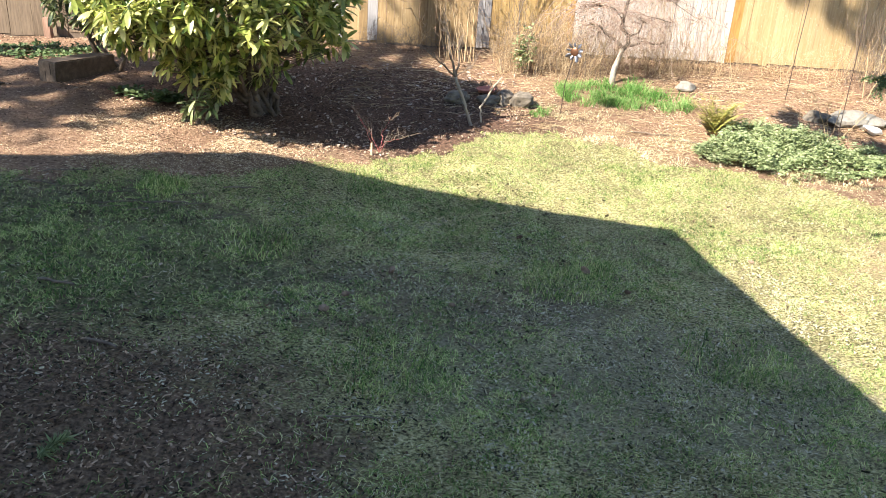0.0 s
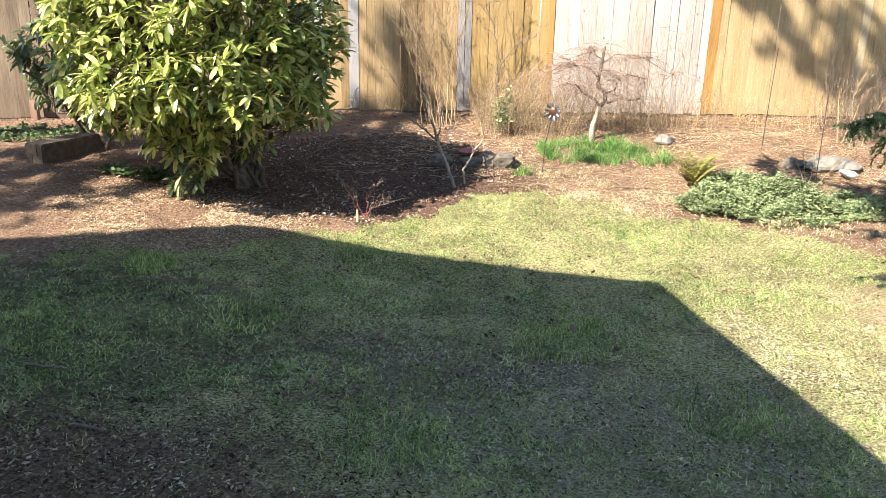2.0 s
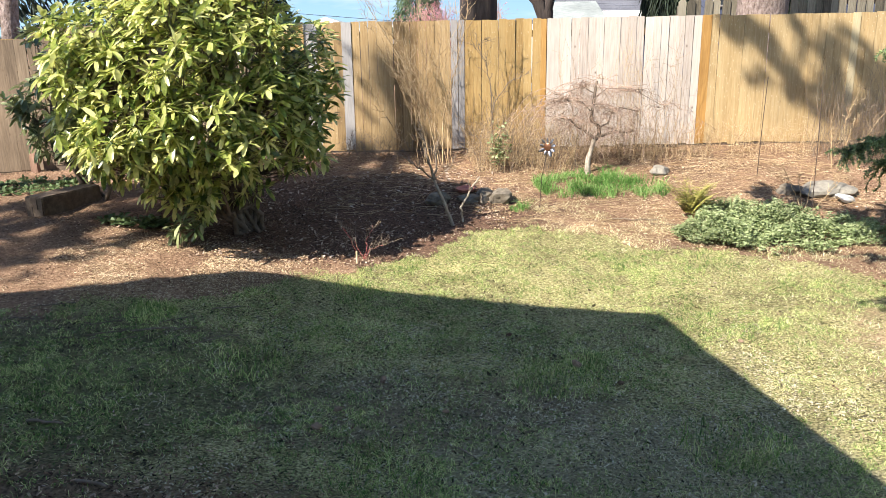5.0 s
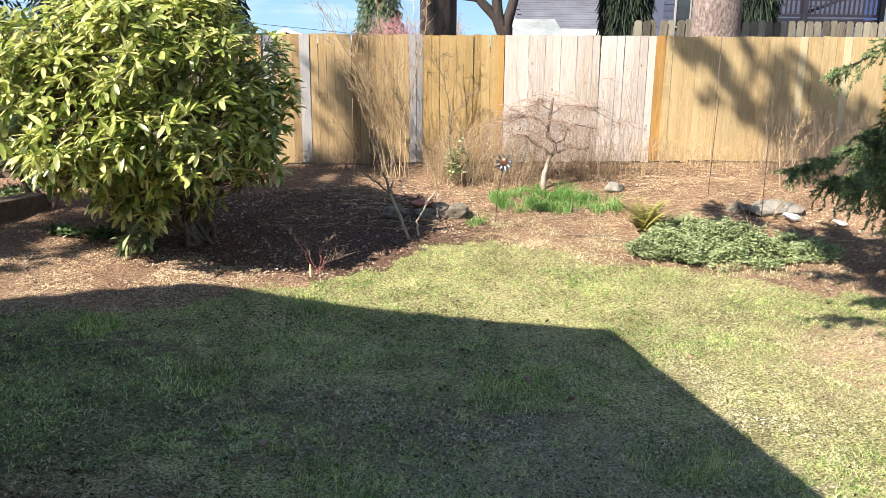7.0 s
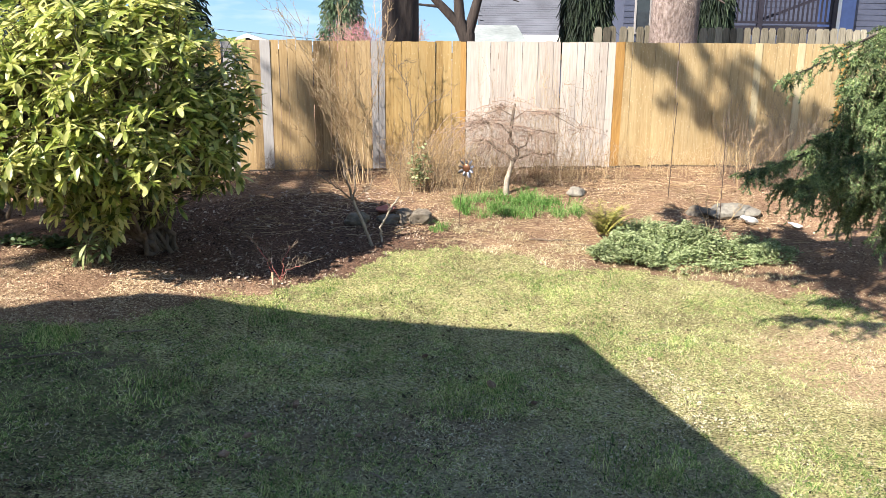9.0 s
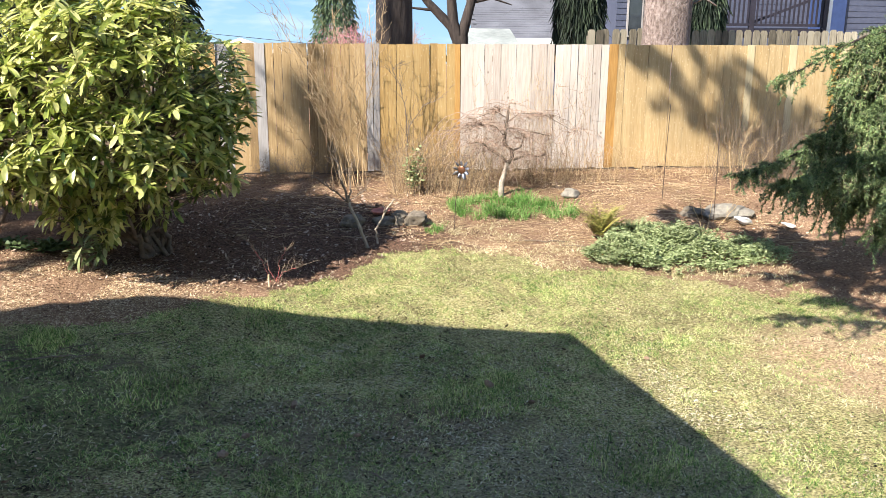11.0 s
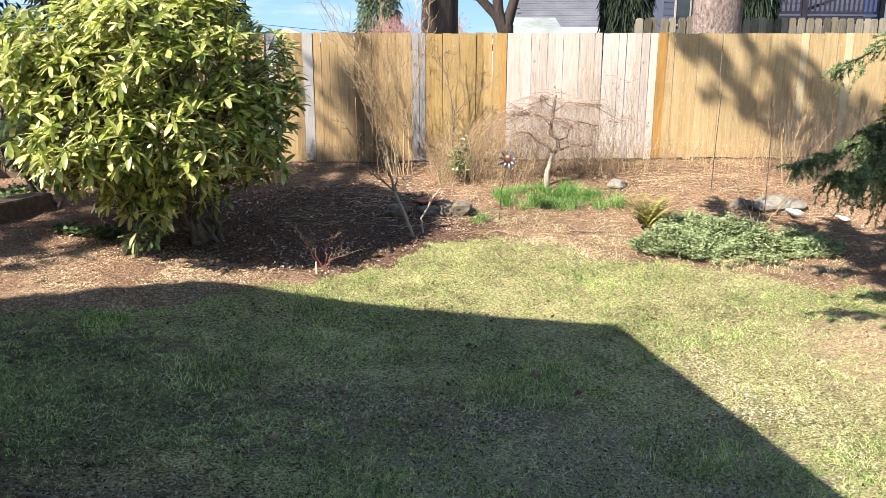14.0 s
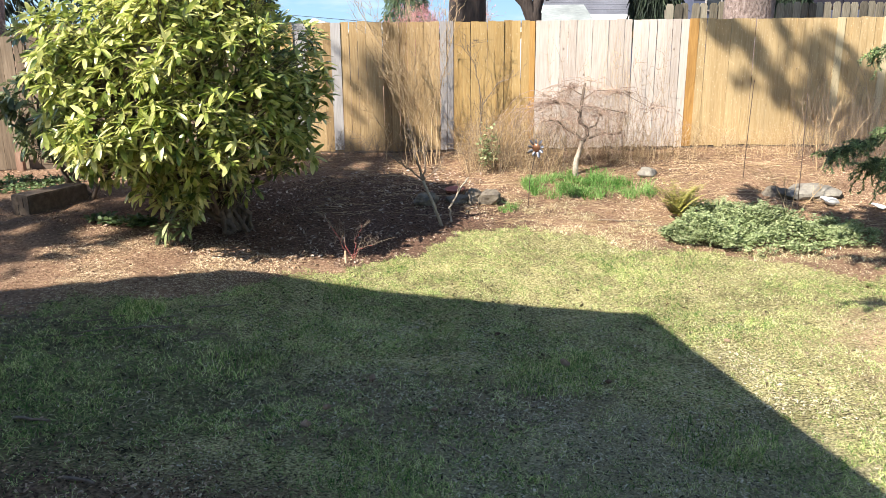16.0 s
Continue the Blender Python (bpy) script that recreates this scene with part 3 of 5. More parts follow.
board_run(-1.645, -1.505, 1, "grey", 1.85, None, 0.012)
board_run(-1.50, -0.085, 12, "brown")
board_run(-0.08, 0.106, 2, "grey", 1.845, None, 0.006)
board_run(0.11, 1.21, 9, "tan")
board_run(1.21, 1.297, 1, "gold")
board_run(1.30, 3.55, 19, "pale")
board_run(3.555, 3.69, 1, "gold")
board_run(3.69, 5.77, 17, "sand", tight=0.97)
board_run(5.77, 5.885, 1, "cream", 1.85, None, 0.012)
board_run(5.89, 6.47, 5, "sand")
board_run(6.47, 6.585, 1, "cream", 1.85, None, 0.012)
board_run(6.59, 7.2, 5, "sand")
board_run(7.2, 7.32, 1, "gold")
board_run(7.32, 7.47, 1, "cream", 1.85, None, 0.012)
board_run(7.47, 13.0, 46, "sand")
for z in (0.28, 0.95, 1.6):
    part("rail", box(-11, 13, 0.012, 0.05, z + 0.05, z + 0.14), M["brown"], fence)
for px in (-10.8, -8.5, -6.0, -3.6, -1.57, 0.01, 1.3, 3.6, 5.83, 7.4, 9.6, 11.8):
    part("post", box(px - .045, px + .045, 0.052, 0.142, -0.3, 1.8), M["brown"], fence)
part("kickboard", box(-11, 13, 0.0, 0.03, -0.22, 0.055), M["timber"], fence)

# far sky behind everything
m = bpy.data.materials.new("clear_sky")
m.use_nodes = True
n, l = m.node_tree.nodes, m.node_tree.links
n.remove(n["Principled BSDF"])
geo = n.new("ShaderNodeNewGeometry")
sep = n.new("ShaderNodeSeparateXYZ"); l.new(geo.outputs["Position"], sep.inputs[0])
mr = n.new("ShaderNodeMapRange"); mr.inputs["From Max"].default_value = 190; l.new(sep.outputs["Z"], mr.inputs["Value"])
ramp = n.new("ShaderNodeValToRGB"); l.new(mr.outputs[0], ramp.inputs[0])
ramp.color_ramp.elements[0].color, ramp.color_ramp.elements[1].color = (0.24, 0.36, 0.46, 1), (0.085, 0.215, 0.43, 1)
mp = n.new("ShaderNodeMapping"); mp.inputs["Scale"].default_value = (0.004, 0.004, 0.02); l.new(geo.outputs["Position"], mp.inputs[0])
cl = n.new("ShaderNodeTexNoise"); cl.inputs["Scale"].default_value, cl.inputs["Detail"].default_value = 3, 6; l.new(mp.outputs[0], cl.inputs["Vector"])
cm = n.new("ShaderNodeMapRange"); cm.inputs["From Min"].default_value, cm.inputs["From Max"].default_value, cm.inputs["To Max"].default_value = 0.5, 0.8, 0.7
l.new(cl.outputs["Fac"], cm.inputs["Value"])
mix = n.new("ShaderNodeMix"); mix.data_type = "RGBA"
l.new(cm.outputs[0], mix.inputs["Factor"]); l.new(ramp.outputs[0], mix.inputs["A"]); mix.inputs["B"].default_value = (0.36, 0.42, 0.46, 1)
em = n.new("ShaderNodeEmission"); l.new(mix.outputs["Result"], em.inputs["Color"]); l.new(em.outputs[0], n["Material Output"].inputs["Surface"])
ang = np.linspace(radians(35), radians(145), 45)
V = np.array([(1200 * math.cos(q), 1200 * math.sin(q), z) for z in (-5, 200) for q in ang])
F = np.array([(q, q + 1, q + 46, q + 45) for q in range(44)])
thing("backdrop", np_mesh("backdrop", V, F, True), m, "clear blue sky with thin cloud", "sky", kind="structure")


# ---------------------------------------------------------------- foliage helpers
def leaf_template(length, width, fold=0.18, droop=0.25):
    """A pointed oval leaf along +x, folded on its midrib and bent down: 11 points, 8 faces as triangles."""
    rows = ((0.0, 0.0), (0.3, 0.85), (0.62, 1.0), (0.89, 0.62), (1.0, 0.0))
    v, f = [], []
    for t, w in rows:
        z = -droop * length * t * t
        if w == 0:
            v.append((t * length, 0, z))
        else:
            h = w * width / 2
            v += [(t * length, -h, z + fold * h), (t * length, 0, z), (t * length, h, z + fold * h)]
    f += [(0, 1, 2), (0, 2, 3)]
    for q in (1, 4):
        f += [(q, q + 3, q + 4), (q, q + 4, q + 1), (q + 1, q + 4, q + 5), (q + 1, q + 5, q + 2)]
    f += [(7, 10, 8), (8, 10, 9)]
    return np.array(v), np.array(f)


def turns_along(d, roll):
    """Turn matrices whose x axis runs along d and whose z axis leans up, rolled by an angle."""
    d = d / (np.linalg.norm(d, axis=1)[:, None] + 1e-9)
    up = np.tile([0, 0, 1.0], (len(d), 1))
    up[np.abs(d[:, 2]) > 0.95] = [1.0, 0, 0]
    y = np.cross(up, d); y /= np.linalg.norm(y, axis=1)[:, None] + 1e-9
    z = np.cross(d, y)
    c, s = np.cos(roll)[:, None], np.sin(roll)[:, None]
    return np.stack([d, y * c + z * s, z * c - y * s], -1)


def placed(template, turns, at, size):
    """Copies of a template joined into one pair of arrays."""
    v, f = template
    V = np.einsum("nij,kj->nki", turns, v) * size[:, None, None] + at[:, None]
    F = (np.arange(len(at))[:, None, None] * len(v) + f[None]).reshape(-1, 3)
    return V.reshape(-1, 3), F


def unit(n):
    d = rng.normal(0, 1, (n, 3))
    return d / np.linalg.norm(d, axis=1)[:, None]


# ---------------------------------------------------------------- rhododendron
def rhododendron(at, centre, radii, lobes, per_lobe, lobe_size, seed, label, stems, singles, foot, foliage="leaf"):
    """Stems, twigs and leaf whorls gathered in tufts that stand off a rounded body, with gaps between them."""
    bush = base("rhododendron", at, label, "shrub")
    at, centre, radii = (np.array(v, float) for v in (at, centre, radii))
    own = np.random.default_rng(seed)
    cores = []
    for q in range(4000):
        d = own.normal(0, 1, 3)
        d /= np.linalg.norm(d)
        c = d * own.uniform(0.62, 0.93) * radii * ([1, 1, 1] if d[2] > 0 else [1, 1, foot])
        if len(cores) < lobes and all(np.linalg.norm(c - e) > lobe_size * 0.74 for e in cores):
            cores.append(c)
    P, D = [], []
    for c in cores:
        size = lobe_size * own.uniform(0.65, 1.25)
        n = int(per_lobe * (size / lobe_size) ** 1.6)
        out = c / radii
        out = out / np.linalg.norm(out) + [0, 0, 0.45]
        d = own.normal(0, 1, (n * 3, 3))
        d /= np.linalg.norm(d, axis=1)[:, None]
        d = d[d @ out > -0.15][:n]
        P.append(centre + c + d * [1, 1, 0.8] * (size * own.uniform(0.55, 1.05, len(d)))[:, None])
        D.append(d * 0.6 + out * 0.5)
    p, d = np.concatenate(P), np.concatenate(D)
    thin = (p[:, 1] > centre[1] + 0.25 * radii[1]) & (own.random(len(p)) < 0.4)   # sparser on its far side
    k = (p[:, 2] > ground_z(p[:, 0], p[:, 1]) + 0.1) & ~thin
    p, d = p[k], d[k]
    d /= np.linalg.norm(d, axis=1)[:, None]
    n = len(p)
    # limbs from the base, and a twig to each whorl from the nearest limb
    joints = []
    for q in range(stems):
        e = centre + unit(1)[0] * radii * 0.5
        e[2] = max(e[2], centre[2] - 0.25 * radii[2])
        line = bend(at + rng.normal(0, 0.07, 3) * [1, 1, 0], e, 9, -0.10, 0.035)
        part("stem", tubes("stem", [(line, rng.uniform(0.022, 0.04), 0.011)], 7), M["timber"], bush)
        joints.append(line[3:])
    joints = np.concatenate(joints)
    runs = []
    for q in range(n):
        j = joints[np.argmin(np.linalg.norm(joints - p[q] + [0, 0, 0.25], axis=1))]
        runs.append((bend(j, p[q], 5, -0.05, 0.05), 0.005, 0.0026))
    part("twig_mass", tubes("twig_mass", runs, 4), M["timber"], bush)["kind"] = "stuff"
    # whorls of leaves
    per = 10
    axis_dir = d * 0.85 + np.array([0, 0, 0.45]) - np.array(SUN) * 0.55 + rng.normal(0, 0.25, (n, 3))
    axis_dir /= np.linalg.norm(axis_dir, axis=1)[:, None]
    T = turns_along(axis_dir, rng.uniform(0, 6.28, n))
    ang = np.linspace(0, 2 * np.pi, per, endpoint=False)[None] + rng.normal(0, 0.25, (n, per))
    open_ = rng.uniform(0.15, 1.15, (n, per)) ** 1 + rng.normal(0.25, 0.2, (n, 1))   # how far each leaf bends away from the axis
    ld = (np.cos(ang) * np.cos(1.12 - open_))[..., None] * T[:, None, :, 1] + (np.sin(ang) * np.cos(1.12 - open_))[..., None] * T[:, None, :, 2] \
        + np.sin(1.12 - open_)[..., None] * T[:, None, :, 0]
    ld = ld.reshape(-1, 3)
    ld[:, 2] -= 0.08
    pos = np.repeat(p, per, 0) + rng.normal(0, 0.012, (n * per, 3))
    keep = rng.random(len(pos)) < 0.92
    pos, ld = pos[keep], ld[keep]
    size = rng.uniform(0.65, 1.2, len(pos))
    turns = turns_along(ld, rng.normal(0, 0.35, len(pos)))
    tpl = leaf_template(0.162, 0.046, 0.22, 0.2)
    # the leaves that face the lawn are pieces of their own, the rest is one crown
    front = np.argsort(pos[:, 1] + 0.3 * rng.random(len(pos)))[:singles]
    rest = np.ones(len(pos), bool); rest[front] = False
    V, F = placed(tpl, turns[rest], pos[rest], size[rest])
    crown = part("crown", np_mesh("crown", V, F, True), M[foliage], bush, "glossy green whorled leaves")
    crown["kind"] = "stuff"
    if singles:
        one = np_mesh("leaf", *tpl, True)
        one.materials.append(M["leafone"])
        for q in front:
            o = new("leaf", one)
            o.parent = crown
            m = Matrix([[*(turns[q][a] * size[q]), pos[q][a]] for a in range(3)] + [[0, 0, 0, 1]])
            o.matrix_basis = m
    for o in bush.children:
        o.matrix_parent_inverse = Matrix.Translation(-Vector(at))
    return bush


M["leafone"] = mat("single_leaf", [(0.12, (0.06, 0.105, 0.02)), (0.44, (0.38, 0.44, 0.1)), (0.84, (0.84, 0.8, 0.35))], 9, bump=0.15, dist=0.003, rand=0.75, trans=0.45, rough=0.3, big=0.3, bigscale=4.0, spec=0.7)


def gz(x, y):
    return float(ground_z(x, y))


rhododendron((-2.5, 7.0, gz(-2.5, 7.0) - 0.03), (-2.90, 6.72, 0.96), (1.33, 1.25, 1.42), 132, 16, 0.31, 11, "large rounded rhododendron with glossy green leaves", 18, 300, 0.66)
rhododendron((-4.5, 8.0, gz(-4.5, 8.0) - 0.03), (-4.82, 7.9, 1.08), (0.42, 0.4, 0.85), 12, 9, 0.24, 9, "smaller dark rhododendron behind the large one", 5, 0, 0.9, "dullleaf")
# a low side shoot at the foot of the large shrub
rhododendron((-3.0, 6.5, gz(-3.0, 6.5) - 0.02), (-3.05, 6.5, gz(-3.05, 6.5) + 0.24), (0.2, 0.18, 0.16), 3, 6, 0.15, 3, "low rhododendron shoot at the foot of the shrub", 3, 0, 0.8, "dullleaf")


# ---------------------------------------------------------------- spruce with hanging branchlets
def spray(line, count, hang, needles, spread, droop):
    """Branchlets along a limb and their needles; returns runs for tubes and needle arrays."""
    runs, P, D, S = [], [], [], []
    line = np.asarray(line)
    for q in range(count):
        t = rng.uniform(0.12, 1.0) ** 0.8 * (len(line) - 1)
        i = min(int(t), len(line) - 2)
        a = line[i] + (line[i + 1] - line[i]) * (t - i)
        side = rng.normal(0, 1, 3); side[2] = 0
        ahead = line[-1] - line[0]; ahead /= np.linalg.norm(ahead)
        out = side / (np.linalg.norm(side) + 1e-9) * spread + ahead * 0.35
        L = hang * rng.uniform(0.5, 1.2)
        b = a + out * L * 0.6 + np.array([0, 0, -droop * L * rng.uniform(-0.15, 1.15)])
        run = bend(a, b, 5, 0.06 * L, 0.05)
        runs.append((run, 0.004, 0.0015))
        n = int(needles * L / hang)
        u = rng.random(n) * 4
        k = np.minimum(u.astype(int), 3)
        pos = run[k] + (run[k + 1] - run[k]) * (u - k)[:, None]
        along = run[k + 1] - run[k]; along /= np.linalg.norm(along, axis=1)[:, None] + 1e-9
        P.append(pos); D.append(along * 0.75 + unit(n) * 0.8); S.append(rng.uniform(0.7, 1.25, n))
    return runs, np.concatenate(P), np.concatenate(D), np.concatenate(S)


NEEDLE = (np.array([(0, -0.0055, 0), (0, 0.0055, 0), (0.04, 0, 0)]), np.array([(0, 1, 2)]))


def conifer(name, at, height, r, limbs, label, material, needles, hang, bark="bark", needle_scale=1.0):
    tree = base(name, at, label, "tree")
    x0, y0, z0 = at
    part("trunk", tubes("trunk", [(np.array([(x0, y0, z0 - 0.2), (x0 + .02, y0, z0 + height * .3), (x0, y0 + .03, z0 + height * .65), (x0, y0, z0 + height)]), r, r * 0.12)], 12), M[bark], tree)
    runs, P, D, S = [], [], [], []
    for start, end, sag, count, drop in limbs:
        line = bend(start, end, 8, sag, 0.012)
        part("limb", tubes("limb", [(line, 0.02, 0.004)], 6), M["bark"], tree)
        if not count:
            continue
        q, p, d, s = spray(line, count, hang, needles, 0.55, drop)
        runs += q
        P.append(p); D.append(d); S.append(s)
    part("twig_mass", tubes("twig_mass", runs, 4), M["twig"], tree)["kind"] = "stuff"
    P, D, S = np.concatenate(P), np.concatenate(D), np.concatenate(S) * needle_scale
    V, F = placed(NEEDLE, turns_along(D, rng.uniform(0, 6.28, len(D))), P, S)
    crown = part("needles", np_mesh("needles", V, F), M[material], tree)
    crown["kind"] = "stuff"
    for o in tree.children:
        o.matrix_parent_inverse = Matrix.Translation(-Vector(at))
    return tree


SX, SY = 6.1, 5.9
SZ = gz(SX, SY)
# rows: height on the trunk, tip, number of branchlets, droop
LOWER = (
    (2.1, (3.85, 6.0, 1.42), 80, 0.9),
    (1.5, (4.62, 5.7, 1.0), 165, 0.9),
    (1.1, (3.62, 6.1, 0.42), 170, 0.55),
    (1.0, (4.02, 5.7, 0.30), 230, 0.75),
    (0.8, (4.27, 6.5, 0.25), 264, 0.7),
    (0.9, (4.65, 5.1, 0.25), 312, 0.9),
    (1.4, (4.85, 4.9, 0.75), 231, 1.0),
    (0.6, (4.70, 5.9, 0.05), 264, 0.8),
)
UPPER = (
    (1.9, (5.00, 5.4, 1.35), 198, 1.0),
    (1.3, (4.57, 6.2, 0.75), 150, 1.1),
    (1.1, (4.60, 5.5, 0.6), 170, 1.1),
    (0.8, (4.52, 5.9, 0.3), 170, 1.0),
    (1.2, (5.00, 5.2, 0.5), 150, 1.1),
    (0.7, (4.85, 5.3, 0.0), 150, 0.9),
    (0.8, (5.20, 4.9, 0.1), 150, 0.9),
    (0.6, (5.00, 5.7, -0.1), 130, 0.8),
    (2.4, (5.10, 6.4, 1.75), 165, 1.0),
)
CURTAIN = (
    (1.3, (4.50, 5.6, 0.62), 210, 1.5), (1.1, (4.72, 5.35, 0.40), 240, 1.5), (1.6, (4.92, 5.2, 0.85), 240, 1.6), (1.7, (4.68, 5.6, 0.98), 210, 1.4),
    (0.9, (5.05, 5.0, 0.25), 240, 1.5), (1.0, (4.45, 5.8, 0.35), 200, 1.3), (2.1, (4.85, 5.5, 1.35), 200, 1.5), (1.9, (5.15, 5.1, 1.15), 220, 1.6), (2.3, (4.6, 5.7, 1.62), 150, 1.3),
    (2.0, (4.42, 5.75, 1.30), 230, 1.2), (1.8, (4.48, 5.85, 1.02), 230, 1.2), (2.4, (4.60, 6.0, 1.58), 200, 1.2), (1.5, (4.28, 5.95, 0.80), 220, 1.1),
)
limbs = [((SX, SY, h), tip, 0.12, count, drop) for h, tip, count, drop in LOWER + UPPER + CURTAIN]
for q in range(26):   # the rest of the tree, round and above
    a, h = rng.uniform(0, 6.28), rng.uniform(1.0, 7.5)
    L = 2.2 * (1 - h / 9.5) + 0.3
    e = (SX + math.cos(a) * L + 0.6, SY + math.sin(a) * L, h - 0.5)
    if e[0] < 5.0 and h < 3.0:
        continue
    limbs.append(((SX, SY, h + 0.1), e, 0.1, 26, 0.8))
conifer("spruce", (SX, SY, SZ), 9.0, 0.16, limbs, "drooping blue-green spruce overhanging the bed", "needle", 100, 0.36)

# unseen tall conifer added beside the deck, low limbs shading the bed's near end
CX, CY = 2.9, -3.0
limbs = [((CX, CY, h + 2.2), e, 0.1, c, 0.7) for h, e, c in (
    (4.6, (0.1, 2.2, 3.35), 230), (4.5, (0.7, 2.7, 3.3), 230), (4.4, (1.2, 3.2, 3.4), 220), (4.8, (0.9, 3.7, 3.6), 220), (5.0, (1.7, 2.6, 3.7), 160), (4.4, (0.5, 3.3, 3.45), 200), (4.3, (1.5, 3.9, 3.6), 200))]
for x, y, c in ((3.85, 8.1, 60), (4.25, 7.95, 60), (4.75, 7.0, 110), (4.85, 6.6, 130), (5.1, 7.3, 130), (4.6, 7.3, 90), (5.2, 6.4, 150), (5.75, 6.9, 130), (4.65, 5.75, 60)):
    b = Vector((x, y, gz(x, y))) - SUN * 7.0
    limbs.append((b - Vector((0.35, 0.7, -0.15)), b + Vector((0.1, 0.2, -0.05)), 0.02, c, 0.6))
    limbs.append(((CX, CY, 7.2), b - Vector((0.35, 0.7, -0.15)), 0.1, 0, 0.7))
for q in range(16):
    a, h = rng.uniform(3.4, 6.6), rng.uniform(4.5, 10.5)
    limbs.append(((CX, CY, h), (CX + math.cos(a) * 2, CY + math.sin(a) * 2, h - 0.7), 0.1, 24, 0.8))
conifer("unseen_conifer", (CX, CY, gz(CX, CY)), 11.5, 0.26, limbs, "unseen tall conifer with long drooping limbs, added to shade the bed", "needle", 45, 0.5, "fir", 2.0)

# unseen slender fir added behind the house, whose tip shades the fence softly
FX, FYY = -15.9, -1.9
limbs = []
for q in range(105):
    k = rng.random() ** 0.8
    h, a = 18.7 - 9.5 * k, rng.uniform(0, 6.28)
    L = 0.16 + 0.2 * (18.7 - h)
    limbs.append(((FX, FYY, h), (FX + math.cos(a) * L, FYY + math.sin(a) * L, h - 0.35 * L), 0.03, 9, 0.7))
conifer("tall_fir", (FX, FYY, gz(FX, FYY)), 19.4, 0.3, limbs, "unseen tall slender fir added behind the house to shade the fence", "needle", 40, 0.42, "fir", 4.0)

# unseen old fir added beside the house, whose long drooping limbs shade the fence
OX, OY = -12.0, 3.8


def up_sun(x, z):
    """The place high in the tree whose shade falls at (x, z) on the fence."""
    return tuple(Vector((x, FY, z)) - SUN * 18.0)


limbs = [((OX, OY, h), up_sun(x, z), 0.15, 0, 0.5) for h, x, z in ((14.9, 3.8, 2.0), (15.3, 4.9, 1.85), (15.9, 5.9, 1.3), (16.3, 6.3, 0.95))]
for a, b, clumps in (((3.8, 2.0), (4.45, 1.42), 6), ((4.1, 1.95), (4.65, 1.45), 4), ((4.35, 1.5), (4.95, 0.98), 5), ((4.7, 1.35), (5.3, 1.0), 3), ((4.8, 1.1), (5.65, 0.42), 7), ((4.95, 1.8), (5.4, 1.3), 3),
                     ((5.3, 1.4), (5.85, 0.95), 3), ((5.3, 1.0), (6.3, 0.75), 9), ((5.75, 0.75), (6.7, 0.35), 11), ((6.05, 1.2), (6.8, 0.6), 9), ((5.8, 0.3), (7.0, 0.08), 12),
                     ((6.3, 0.9), (7.5, 0.35), 13), ((5.3, 0.7), (6.0, 0.3), 7), ((6.0, 0.5), (7.2, 0.25), 12)):
    a, b = Vector(up_sun(*a)), Vector(up_sun(*b))
    limbs.append((a, b, 0.02, 0, 0.5))
    for q in range(clumps):   # needles sit in tufts with gaps between them
        c = a + (b - a) * ((q + rng.uniform(0.15, 0.85)) / clumps) + Vector((rng.normal(0, 0.05), rng.normal(0, 0.05), rng.normal(0, 0.07)))
        limbs.append((c, c + Vector((rng.normal(0, 0.14), rng.normal(0, 0.14), rng.normal(-0.05, 0.1))), 0.0, 8, 0.4))
for x, y in ((-3.95, 6.3), (-3.5, 6.5), (-4.5, 6.75)):   # a low limb, added to dapple the mulch bank
    a, b = Vector((OX, OY, 9.6)), Vector((x, y, -0.45)) - SUN * 13.2
    limbs.append((a, b, 0.1, 0, 0.5))
    for q in range(6):
        c = b + Vector((rng.normal(0, 0.38), rng.normal(0, 0.38), rng.normal(0, 0.1)))
        limbs.append((c, c + Vector((rng.normal(0, 0.14), rng.normal(0, 0.14), 0.0)), 0.0, 5, 0.4))
for q in range(34):
    h, a = rng.uniform(12.6, 18.5), rng.uniform(1.5, 5.0)
    L = 0.4 + 0.42 * (19.5 - h)
    limbs.append(((OX, OY, h), (OX + math.cos(a) * L, OY + math.sin(a) * L, h - 0.2 * L), 0.05, 12, 0.7))
conifer("tall_fir", (OX, OY, gz(OX, OY)), 19.5, 0.3, limbs, "unseen old fir with long drooping limbs, added to shade the fence", "needle", 40, 0.21, "fir", 2.4)

# ---------------------------------------------------------------- planting in the bed
def clump_leaves(name, label, category, x, y, h, size, n_each, material, width=0.5, stem=True):
    """Low leafy ground cover: small leaf rosettes on short stems."""
    P, D = [], []
    for px, py, ph in zip(x, y, h):
        z = gz(px, py)
        n = n_each
        t = rng.random(n)
        P.append(np.stack([px + rng.normal(0, 0.025, n), py + rng.normal(0, 0.025, n), z + ph * (0.35 + 0.65 * t)], -1))
        d = unit(n); d[:, 2] = np.abs(d[:, 2]) * 0.5 + 0.1
        D.append(d)
    P, D = np.concatenate(P), np.concatenate(D)
    tpl = leaf_template(size, size * width, 0.2, 0.3)
    V, F = placed(tpl, turns_along(D, rng.normal(0, 0.5, len(P))), P, rng.uniform(0.6, 1.3, len(P)))
    return thing(name, np_mesh(name, V, F, True), M[material], label, category, kind="stuff")


def blob(n, cx, cy, rx, ry):
    a, r = rng.uniform(0, 6.28, n), np.sqrt(rng.random(n))
    return cx + np.cos(a) * r * rx, cy + np.sin(a) * r * ry


